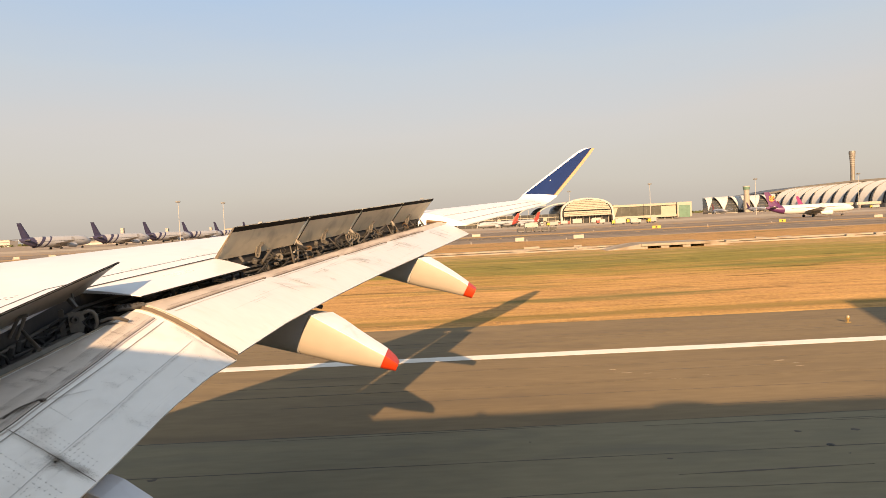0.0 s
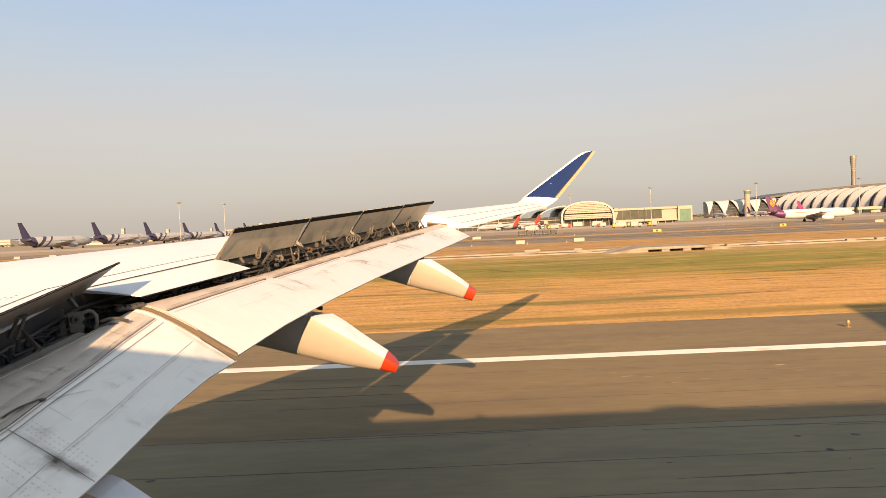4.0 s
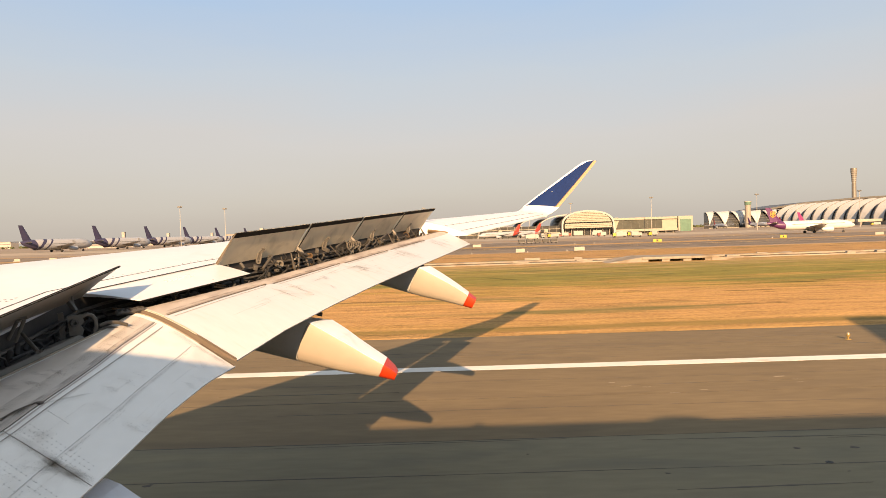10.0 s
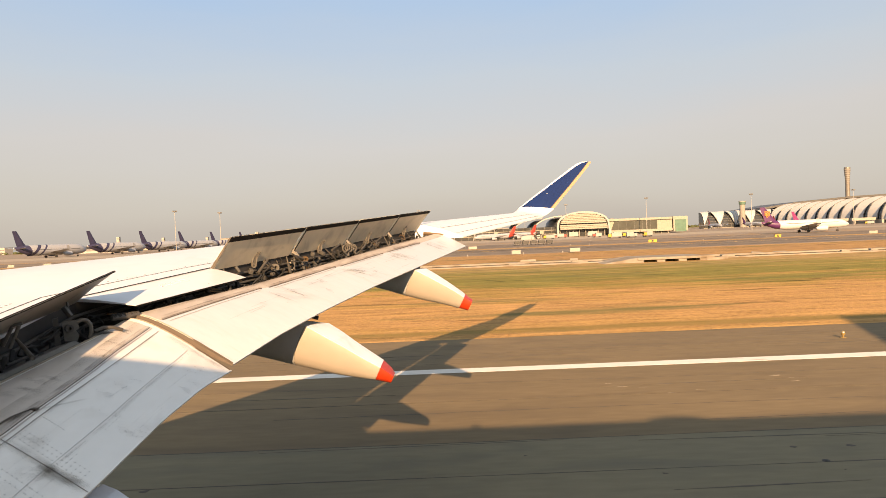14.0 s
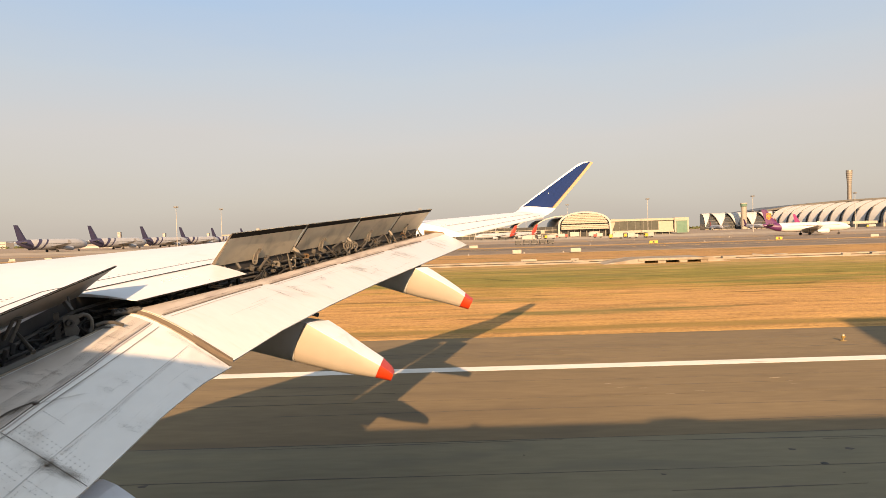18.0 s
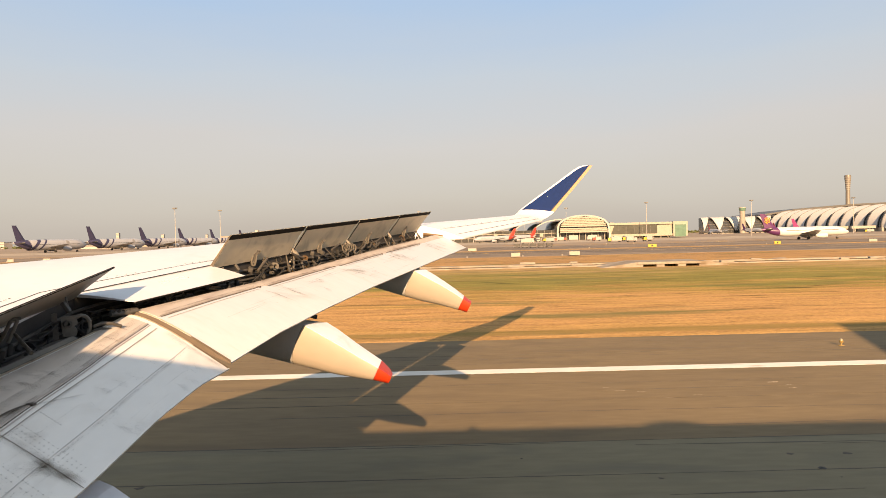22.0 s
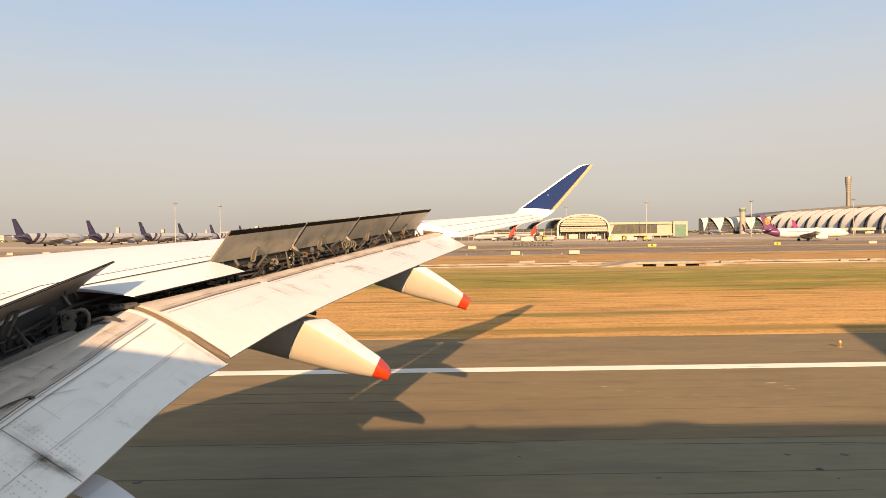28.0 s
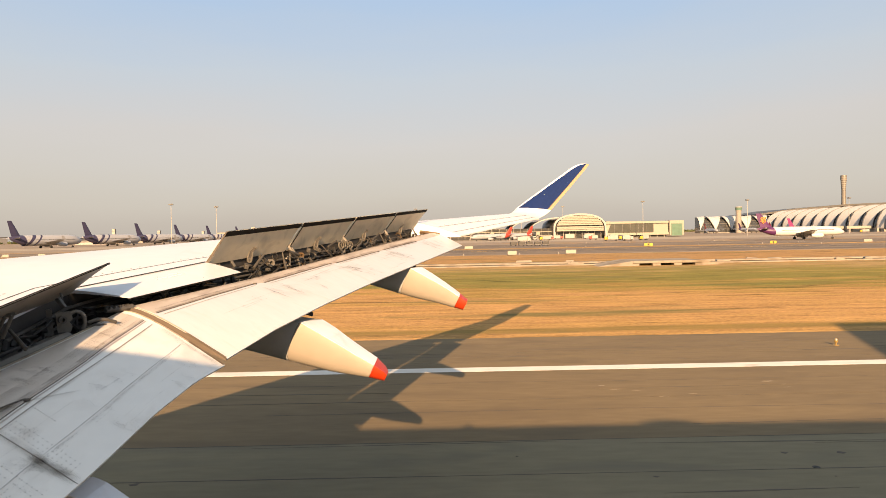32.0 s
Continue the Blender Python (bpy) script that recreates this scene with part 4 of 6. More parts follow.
# the window opening lies between two ribs and two angles in front of the seat
def shell():
    bm = bmesh.new()
    xs = [-30.0, -27, -22, -15, -8, -4, -1.5, -0.19, 0.19, 1.5, 4, 8, 12, 16, 20, 25, 30, 33.5]
    rs = [(0.4, -0.7), (1.6, -0.4), (2.75, -0.1)] + [(RAD, 0)] * 9 + [(2.9, 0.06), (2.6, 0.3), (2.2, 0.65), (1.6, 1.15), (0.95, 1.7), (0.35, 2.1)]
    a0 = math.asin((6.2 - CZ) / RAD)
    angs = [a0 - 0.085, a0 + 0.085]
    angs += [a0 + 0.085 + (2 * math.pi - 0.17) * k / 44 for k in range(1, 44)]
    rows = [[bm.verts.new((x, CY + r * math.cos(a), CZ + dz + r * math.sin(a))) for a in angs] for x, (r, dz) in zip(xs, rs)]
    n = len(angs)
    for i in range(len(xs) - 1):
        for k in range(n):
            if i == 7 and k == 0:
                continue
            j = (k + 1) % n
            bm.faces.new((rows[i][k], rows[i][j], rows[i + 1][j], rows[i + 1][k]))
    bm.faces.new(rows[0])
    bm.faces.new(rows[-1])
    bmesh.ops.recalc_face_normals(bm, faces=bm.faces[:])
    bmesh.ops.solidify(bm, geom=bm.faces[:], thickness=0.04)
    return bm


fuselage = part("fuselage", shell(), BODY, airliner, "white painted fuselage with a cabin window", smooth=True)
part("radome", loft([[(x, CY + w * math.cos(a), CZ + RAD - 0.1 + h * math.sin(a)) for a in [math.pi * k / 10 for k in range(11)]]
                     for x, w, h in ((5.3, 0.2, 0.1), (5.7, 0.6, 0.30), (6.3, 0.7, 0.36), (7.0, 0.7, 0.33), (7.6, 0.5, 0.22), (8.1, 0.2, 0.08))]), BODY, fuselage, smooth=True)
part("blade_antenna", box((0.0, CY - 0.02, CZ + RAD - 0.02), (0.3, CY + 0.02, CZ + RAD + 0.28), 0.01), BODY, fuselage)


def fin(name, sections, label=""):
    rings = []
    for (lx, tx, p, t) in sections:
        c = tx - lx
        up = [(lx + s * c, k) for s, k in ((0, 0), (0.06, 0.6), (0.3, 1), (0.65, 0.7), (1, 0.02))]
        ring = []
        for x, k in up:
            ring.append((x, p[0] + (k * t if name == "fin" else 0), p[1] + (0 if name == "fin" else k * t)))
        for x, k in reversed(up[1:-1]):
            ring.append((x, p[0] - (k * t if name == "fin" else 0), p[1] - (0 if name == "fin" else k * t)))
        rings.append(ring)
    return part(name, loft(rings), BODY, airliner, label, smooth=True)


fin("fin", ((15.1, 26.2, (CY, 8.0), 0.45), (17.9, 26.5, (CY, 10.3), 0.4), (23.8, 28.8, (CY, 16.6), 0.2)), "tall vertical tail fin")
fin("tailplane", ((24.0, 30.5, (CY, 7.0), 0.3), (30.5, 33.0, (CY + 9.4, 7.8), 0.1)))
fin("tailplane", ((24.0, 30.5, (CY, 7.0), 0.3), (30.5, 33.0, (CY - 9.4, 7.8), 0.1)))
# port wing, seen only by its shadow side
part("port_wing", loft([[(p[0], 2 * CY - p[1], p[2]) for p in wing_ring(y, False)] for y in (-0.3, 9.2, 21.4)]), PAINT, airliner, smooth=True)
belly = []
for x, w, low in ((-15.0, 1.2, 2.65), (-13.0, 2.6, 2.35), (-9.0, 3.1, 2.15), (-3.0, 3.1, 2.15), (2.0, 2.6, 2.3), (5.5, 1.2, 2.62)):
    belly.append([(x, CY + w * math.cos(a), 3.6 + (3.6 - low) * math.sin(a)) for a in [math.pi + math.pi * k / 14 for k in range(15)]])
part("belly_fairing", loft(belly), BODY, fuselage, smooth=True)


def nacelle(y):
    """An unseen engine under the wing: cowl with an open mouth, spinner, core cone and pylon."""
    circle = lambda x, q: [(x, y + q * math.cos(2 * math.pi * k / 28), 2.75 + q * math.sin(2 * math.pi * k / 28)) for k in range(28)]
    eng = part("engine", loft([circle(*r) for r in ((-17.2, 1.50), (-17.6, 1.56), (-17.75, 1.68), (-17.5, 1.82), (-16.5, 1.95), (-14.8, 1.93), (-13.2, 1.62), (-12.6, 1.46), (-12.65, 1.40), (-13.2, 1.45))]), BODY, airliner, "white engine cowl under the wing, out of view", smooth=True)
    part("fan", rod((-17.0, y, 2.75), (-16.9, y, 2.75), 1.5, n=28), COVE, eng)
    part("spinner", loft([circle(x, q) for x, q in ((-17.55, 0.03), (-17.35, 0.22), (-17.02, 0.40))]), STEEL, eng, smooth=True)
    part("core_cone", loft([circle(x, q) for x, q in ((-13.3, 0.95), (-12.3, 0.80), (-11.4, 0.30), (-11.2, 0.05))]), STEEL, eng, smooth=True)
    part("pylon", loft([[(x0, y - w, z0), (x1, y - w, z1), (x1, y + w, z1), (x0, y + w, z0)] for x0, z0, x1, z1, w in ((-16.2, 4.6, -9.5, 4.9, 0.16), (-15.8, 3.9, -11.0, 3.4, 0.22))]), BODY, eng)


# both engines stay out of view; added to block light reaching the ground nearby
nacelle(CY + 10.5)
nacelle(CY - 10.5)
for gx, gy, n in ((-4.0, CY - 5.3, 3), (-4.0, CY + 5.3, 3), (-27.0, CY, 1)):
    gear = part("gear_leg", rod((gx, gy, 0.7), (gx, gy, 4.0 if n == 3 else 3.6), 0.16), STEEL, airliner)
    for i in range(n):
        for s in (-0.55, 0.55):
            cx = gx + (i - (n - 1) / 2) * 1.45
            part("wheel", rod((cx, gy + s - 0.22, 0.7), (cx, gy + s + 0.22, 0.7), 0.7, 0.7, 28), RUBBER, gear, smooth=True)
# ---- ground ----


def ground_mat():
    """Dry airfield grass in uneven bands along the runway."""
    m = bpy.data.materials.new("dry_airfield_grass")
    m.use_nodes = True
    n, l = m.node_tree.nodes, m.node_tree.links
    b = n["Principled BSDF"]
    b.inputs["Roughness"].default_value, b.inputs["Specular IOR Level"].default_value = 0.95, 0.1
    co = n.new("ShaderNodeTexCoord")

    def noise_at(scale, stretch, detail=5):
        mp, t = n.new("ShaderNodeMapping"), n.new("ShaderNodeTexNoise")
        mp.inputs["Scale"].default_value = stretch
        t.inputs["Scale"].default_value, t.inputs["Detail"].default_value = scale, detail
        l.new(co.outputs["Object"], mp.inputs[0])
        l.new(mp.outputs[0], t.inputs[0])
        return t.outputs[0]

    def calc(op, a, c):
        k = n.new("ShaderNodeMath")
        k.operation = op
        for i, v in enumerate((a, c)):
            if isinstance(v, (int, float)):
                k.inputs[i].default_value = v
            else:
                l.new(v, k.inputs[i])
        return k.outputs[0]
    xyz = n.new("ShaderNodeSeparateXYZ")
    l.new(co.outputs["Object"], xyz.inputs[0])
    wander = calc("MULTIPLY", calc("SUBTRACT", noise_at(0.02, (0.5, 2.0, 1)), 0.5), 30)
    ragged = calc("MULTIPLY", calc("SUBTRACT", noise_at(0.22, (0.3, 1.2, 1), 10), 0.5), 60)
    share = calc("DIVIDE", calc("ADD", calc("ADD", xyz.outputs["Y"], wander), ragged), 400)
    ramp = n.new("ShaderNodeValToRGB")
    bands = ((0.0, (0.39, 0.228, 0.088)), (0.155, (0.41, 0.24, 0.095)), (0.18, (0.30, 0.20, 0.06)), (0.205, (0.185, 0.165, 0.042)), (0.255, (0.22, 0.182, 0.055)),
             (0.28, (0.31, 0.22, 0.10)), (0.34, (0.34, 0.205, 0.09)), (0.6, (0.30, 0.195, 0.095)), (0.95, (0.21, 0.165, 0.09)))
    while len(ramp.color_ramp.elements) < len(bands):
        ramp.color_ramp.elements.new(0.5)
    for el, (at, col) in zip(ramp.color_ramp.elements, bands):
        el.position, el.color = at, (*col, 1)
    l.new(share, ramp.inputs[0])
    # mown streaks and tufts
    streak = noise_at(0.8, (0.16, 1.0, 1), 8)
    tuft = noise_at(5.0, (0.6, 1.0, 1), 10)
    val = calc("ADD", calc("MULTIPLY", streak, 1.0), calc("MULTIPLY", tuft, 1.0))
    rm = n.new("ShaderNodeMapRange")
    rm.inputs[1].default_value, rm.inputs[2].default_value, rm.inputs[3].default_value, rm.inputs[4].default_value = 0.72, 1.28, 0.66, 1.32
    l.new(val, rm.inputs[0])
    sc = n.new("ShaderNodeVectorMath")
    sc.operation = "SCALE"
    straw = n.new("ShaderNodeMix")
    straw.data_type = "RGBA"
    fac = n.new("ShaderNodeMapRange")
    fac.inputs[1].default_value, fac.inputs[2].default_value, fac.inputs[4].default_value = 0.50, 0.66, 0.55
    l.new(noise_at(0.35, (0.10, 1.0, 1), 8), fac.inputs[0])
    l.new(fac.outputs[0], straw.inputs[0])
    l.new(ramp.outputs[0], straw.inputs[6])
    straw.inputs[7].default_value = (0.42, 0.26, 0.085, 1)
    l.new(straw.outputs[2], sc.inputs[0])
    l.new(rm.outputs[0], sc.inputs[3])
    worn = sc.outputs[0]
    # dark dashes and long mown lines
    for size, stretch, lo, hi, dark in ((1.6, (0.28, 1.4, 1), 0.57, 0.68, 0.68), (0.5, (0.03, 1.3, 1), 0.58, 0.66, 0.86), (0.30, (0.30, 1.7, 1), 0.615, 0.67, 0.5)):
        dash, less = n.new("ShaderNodeMapRange"), n.new("ShaderNodeVectorMath")
        dash.inputs[1].default_value, dash.inputs[2].default_value, dash.inputs[3].default_value, dash.inputs[4].default_value = lo, hi, 1.0, dark
        less.operation = "SCALE"
        l.new(noise_at(size, stretch, 4), dash.inputs[0])
        l.new(worn, less.inputs[0])
        l.new(dash.outputs[0], less.inputs[3])
        worn = less.outputs[0]
    # an olive strip a few metres in from the pavement
    reach = calc("SUBTRACT", 1.0, calc("DIVIDE", calc("ABSOLUTE", calc("SUBTRACT", xyz.outputs["Y"], 42.3), 0), 2.2))
    verge = n.new("ShaderNodeMapRange")
    verge.inputs[1].default_value, verge.inputs[2].default_value, verge.inputs[4].default_value = 0.30, 0.75, 0.75
    l.new(calc("MULTIPLY", reach, calc("MULTIPLY", noise_at(0.12, (0.3, 1.0, 1), 6), 2.0)), verge.inputs[0])
    olive = n.new("ShaderNodeMix")
    olive.data_type = "RGBA"
    l.new(verge.outputs[0], olive.inputs[0])
    l.new(worn, olive.inputs[6])
    olive.inputs[7].default_value = (0.20, 0.145, 0.045, 1)
    # green patches
    patch = noise_at(0.07, (0.4, 2.2, 1), 8)
    cut = n.new("ShaderNodeMapRange")
    cut.inputs[1].default_value, cut.inputs[2].default_value, cut.inputs[4].default_value = 0.58, 0.66, 0.8
    l.new(patch, cut.inputs[0])
    mx = n.new("ShaderNodeMix")
    mx.data_type = "RGBA"
    l.new(cut.outputs[0], mx.inputs[0])
    l.new(olive.outputs[2], mx.inputs[6])
    mx.inputs[7].default_value = (0.125, 0.12, 0.045, 1)
    l.new(mx.outputs[2], b.inputs["Base Color"])
    bp = n.new("ShaderNodeBump")
    bp.inputs["Strength"].default_value, bp.inputs["Distance"].default_value = 0.7, 0.12
    l.new(tuft, bp.inputs["Height"])
    l.new(bp.outputs[0], b.inputs["Normal"])
    return m


GRASS = ground_mat()
ASPHALT = stuff_mat("runway_asphalt", (0.162, 0.124, 0.073), 0.85, 0, 0.18, 4.0, 0.25, bump=0.01, stretch=(0.25, 1, 1), dirt=(0.128, 0.099, 0.062), amount=0.38, spec=0.2)
TAXI = stuff_mat("taxiway_asphalt", (0.195, 0.158, 0.122), 0.9, 0, 0.2, 0.8, 0.05, stretch=(0.15, 1, 1), dirt=(0.135, 0.112, 0.088), amount=0.4, spec=0.2)
APRON = stuff_mat("apron_concrete", (0.25, 0.205, 0.16), 0.9, 0, 0.12, 0.5, 0.03, stretch=(0.2, 1, 1), dirt=(0.17, 0.15, 0.13), amount=0.4, spec=0.2)
MARK = stuff_mat("white_runway_paint", (0.62, 0.60, 0.56), 0.7, 0, 0.1, 5, 0.6, stretch=(0.3, 1, 1), dirt=(0.45, 0.40, 0.34), amount=0.12)
YMARK = stuff_mat("yellow_taxi_paint", (0.62, 0.38, 0.05), 0.7, 0, 0.15, 5, 0.6, stretch=(0.3, 1, 1), dirt=(0.35, 0.24, 0.08), amount=0.2)
CRACK = stuff_mat("tar_seam", (0.06, 0.05, 0.038), 0.8, 0, 0.3, 4, 0.5)
DITCH = stuff_mat("ditch_weeds", (0.075, 0.062, 0.035), 0.9, 0, 0.4, 1.2, 0.2, stretch=(0.4, 1, 1), dirt=(0.16, 0.11, 0.05), amount=0.4, spec=0.1)
CONC = stuff_mat("drain_concrete", (0.23, 0.205, 0.17), 0.9, 0, 0.2, 2, 0.1, dirt=(0.15, 0.12, 0.085), amount=0.5)


def sheet(name, x0, x1, y0, y1, top, thick, mat, label, kind="structure", cuts=0, wobble=0.0, category=""):
    """A slab with its long sides along x; wobble makes the outer edge uneven."""
    r = random.Random(name)
    n = max(cuts, 1)
    rings = []
    for i in range(n + 1):
        x = x0 + (x1 - x0) * i / n
        w0, w1 = (r.uniform(-wobble, wobble) if wobble else 0 for _ in range(2))
        rings.append([(x, y0 + w0, top), (x, y1 + w1, top), (x, y1 + w1, top - thick), (x, y0 + w0, top - thick)])
    ob = part(name, loft(rings), mat)
    return tagged(ob, label, category or name.split("_")[0], "", kind)


sheet("ground", -6000, 6000, -2500, 7500, 0.0, 0.3, GRASS, "wide flat field of dry orange-brown grass with green bands", cuts=2)
sheet("runway", -2500, 2500, -60, 39.2, 0.05, 0.2, ASPHALT, "worn brown-grey asphalt runway with shoulder", cuts=260, wobble=0.12)
# greyer asphalt whose colour carries the tone of the ground in the aircraft's shade
SHADE_ASPHALT = stuff_mat("shade_toned_asphalt", (0.172, 0.153, 0.102), 0.85, 0, 0.16, 4.0, 0.25, bump=0.01, stretch=(0.25, 1, 1), dirt=(0.132, 0.122, 0.088), amount=0.3, spec=0.2)
sheet("runway_centre", -2500, 2500, -34, 19.7, 0.054, 0.05, SHADE_ASPHALT, "greyer middle of the runway, toned for the aircraft's shade", cuts=500, wobble=0.10, category="runway")
sheet("edge_line", -2500, 2500, 29.7, 30.6, 0.056, 0.01, MARK, "white painted runway edge line", cuts=400, wobble=0.025)
for i, (y, w) in enumerate(((16.9, 0.035), (19.68, 0.04), (24.6, 0.025), (34.2, 0.03), (12.4, 0.04))):
    sheet("pavement_seam", -260, 260, y, y + w, 0.058, 0.01, CRACK, "dark tar seam along the runway", cuts=150, wobble=0.02, category="seam")
sheet("taxiway", -2500, 2500, 184, 246, 0.05, 0.2, TAXI, "wide grey taxiway running alongside the runway", cuts=60, wobble=0.6)
sheet("taxiway", -2500, 2500, 262, 335, 0.05, 0.2, TAXI, "wide grey taxiway running alongside the runway", cuts=60, wobble=0.6)
sheet("apron", -2500, 2500, 336, 1500, 0.05, 0.2, APRON, "pale concrete parking apron in front of the terminal", cuts=4)
SLAB = stuff_mat("pale_apron_slabs", (0.33, 0.285, 0.225), 0.9, 0, 0.12, 0.5, 0.03, stretch=(0.2, 1, 1), dirt=(0.24, 0.21, 0.17), amount=0.4, spec=0.2)
sheet("apron_stand", -420, 330, 440, 575, 0.054, 0.05, SLAB, "pale concrete stands in front of the pier hall", cuts=60, wobble=1.5, category="apron")
sheet("taxi_line", -2500, 2500, 224, 224.4, 0.056, 0.01, YMARK, "yellow taxiway centre line", cuts=40)
sheet("drain_bed", -2500, 2500, 123.05, 129.4, 0.02, 0.3, DITCH, "dark weedy bed of the drainage ditch", cuts=200, wobble=0.02, category="drain")
sheet("drain_edge", -2500, 2500, 121.8, 123.0, 0.22, 0.5, CONC, "pale concrete edge of a drainage ditch", cuts=260, wobble=0.35, category="drain")
sheet("drain_edge", -2500, 2500, 129.5, 131.0, 0.30, 0.5, CONC, "pale concrete edge of a drainage ditch", cuts=260, wobble=0.5, category="drain")

# ---- buildings ----
MEMBRANE = stuff_mat("white_roof_membrane", (0.41, 0.41, 0.405), 0.6, 0, 0.06, 0.4, 0.05)
DARKGLASS = glass_mat("dark_facade_glass", (0.040, 0.042, 0.042))
TRUSS = stuff_mat("grey_steel_truss", (0.13, 0.128, 0.125), 0.5, 0.3, 0.15, 1, 0.2)
BEIGE = stuff_mat("beige_cladding", (0.24, 0.22, 0.19), 0.7, 0, 0.1, 0.5, 0.08)
PALE = stuff_mat("pale_cladding", (0.28, 0.265, 0.235), 0.6, 0, 0.08, 0.5, 0.08)
DARKROOF = stuff_mat("dark_roof_sheet", (0.075, 0.074, 0.072), 0.5, 0.2, 0.12, 0.3, 0.05)
DIMGLASS = stuff_mat("dull_dark_grey", (0.05, 0.048, 0.045), 0.5, 0, 0.1, 1, 0.2)
# white dulled and tinted bluish, distance haze put into the paint colour
JETWHITE = stuff_mat("haze_tinted_jet_paint", (0.30, 0.315, 0.345), 0.4, 0, 0.06, 0.5, 0.08)
# brighter white without the haze tint, for the taxiing jet
BRIGHTJET = stuff_mat("bright_jet_paint", (0.47, 0.475, 0.48), 0.35, 0, 0.05, 0.5, 0.08)
GREYGLASS = glass_mat("grey_green_glass", (0.060, 0.062, 0.052))
GREENGLASS = glass_mat("green_glass", (0.10, 0.17, 0.13))
TOWERMAT = stuff_mat("tower_cladding", (0.16, 0.15, 0.135), 0.5, 0.2, 0.15, 0.5, 0.1)
REDPAINT = stuff_mat("red_vehicle_paint", (0.30, 0.04, 0.028), 0.4, 0, 0.1, 2, 0.3)
WHITEPAINT = stuff_mat("white_vehicle_paint", (0.27, 0.27, 0.265), 0.4, 0, 0.06, 2, 0.3)
SIGNY = stuff_mat("sign_yellow", (0.42, 0.29, 0.035), 0.5, 0, 0.06, 2, 0.3)
BLACK = stuff_mat("black_paint", (0.02, 0.02, 0.02), 0.5, 0, 0.1, 2, 0.3)
PURPLE = stuff_mat("purple_tail_paint", (0.075, 0.020, 0.085), 0.4, 0, 0.08, 1, 0.2)
VIOLET = stuff_mat("dull_violet_tail_paint", (0.036, 0.033, 0.072), 0.45, 0, 0.08, 1, 0.2)
GOLD = stuff_mat("gold_emblem_paint", (0.62, 0.22, 0.03), 0.4, 0, 0.08, 1, 0.2)
MAGENTA = stuff_mat("magenta_stripe_paint", (0.20, 0.035, 0.12), 0.4, 0, 0.08, 1, 0.2)


def vault_point(s, h, bay, deep, high, out=0.0):
    """On a round-fronted hall: s along the bay, h from foot (0) to ridge (1)."""
    a = h * math.pi / 2
    return (s * bay, -(deep + out) * math.cos(a) ** 0.8, (high + out) * math.sin(a) ** 0.9 + 0.0)


def concourse(x0, y0, turn, bays, bay, deep, high, label):
    root = thing("concourse", label, "terminal", (x0, y0, 0), turn)
    # the bay's meshes are made once
    n = 12
    fabric, pane, arch = bmesh.new(), bmesh.new(), bmesh.new()
    for side in (0, 1):
        rows = []
        for k in range(n + 1):
            h = 0.10 + 0.90 * k / n
            reach = 0.515 - 0.485 * max(0.0, 1 - math.sin((h - 0.10) / 0.90 * math.pi / 2) ** 0.9) ** 0.8
            a, b = (0.0, reach) if side == 0 else (1 - reach, 1.0)
            row = []
            for j in range(6):
                s = a + (b - a) * j / 5
                edge = j / 5 if side == 0 else 1 - j / 5
                row.append(vault_point(s, h, bay, deep, high, 0.4 + 2.2 * edge ** 1.5 * math.sin(math.pi * min(1, h * 0.9))))
            rows.append(row + [(p[0], p[1] + 0.25, p[2] - 0.25) for p in reversed(row)])
        loft(rows, bm=fabric)
    rows = []
    for k in range(n + 1):
        h = 0.02 + 0.93 * k / n
        rows.append([vault_point(s, h, bay, deep, high, -1.2) for s in (0.0, 0.25, 0.5, 0.75, 1.0)])
    loft(rows, closed=False, bm=pane)
    for sgn in (0, 1):
        pts = []
        for k in range(n + 1):
            h = 0.08 + 0.92 * k / n
            reach = 0.5 - 0.485 * max(0.0, 1 - math.sin((h - 0.08) / 0.92 * math.pi / 2) ** 0.9) ** 0.8
            pts.append(vault_point(reach if sgn == 0 else 1 - reach, h, bay, deep, high, 2.0 * math.sin(math.pi * min(1, h * 0.9))))
        for p, q in zip(pts, pts[1:]):
            rod(p, q, 0.55, n=5, bm=arch)
    mull = bmesh.new()
    for h in (0.14, 0.26, 0.38, 0.52):
        w = 0.46 * (1 - h) ** 0.72
        rod(vault_point(0.5 - w, h, bay, deep, high, -0.9), vault_point(0.5 + w, h, bay, deep, high, -0.9), 0.22, n=4, bm=mull)
    for s in (0.25, 0.42, 0.58, 0.75):
        rod(vault_point(s, 0.03, bay, deep, high, -0.9), vault_point(s, 0.62 - 1.2 * abs(s - 0.5), bay, deep, high, -0.9), 0.16, n=4, bm=mull)
    parts = (part("roof_membrane", fabric, MEMBRANE, root, smooth=True), part("glazing", pane, DARKGLASS, root), part("arch_truss", arch, TRUSS, root), part("mullion", mull, TRUSS, root))
    for i in range(1, bays):
        for p in parts:
            c = p.copy()
            c.location.x = i * bay
            scene.collection.objects.link(c)
    # base storey, back and end walls
    part("base_storey", box((0, -deep + 1.5, 0), (bays * bay, 0, 3.2)), BEIGE, root)
    part("back_wall", box((0, 0.0, 0), (bays * bay, 1.0, high * 0.98)), BEIGE, root)
    for x in (0.0, bays * bay):
        prof = [vault_point(0, h / 14, bay, deep, high, -1.0) for h in range(15)]
        part("end_wall", loft([[(x + d, p[1], p[2]) for p in prof] + [(x + d, 0, 0)] for d in (-0.3, 0.3)]), DARKGLASS, root)
    for i in range(0, bays, 2):
        part("boarding_bridge", box((i * bay + 6, -deep - 22, 3.4), (i * bay + 9.2, -deep + 3, 6.4), 0.3), PALE, root)
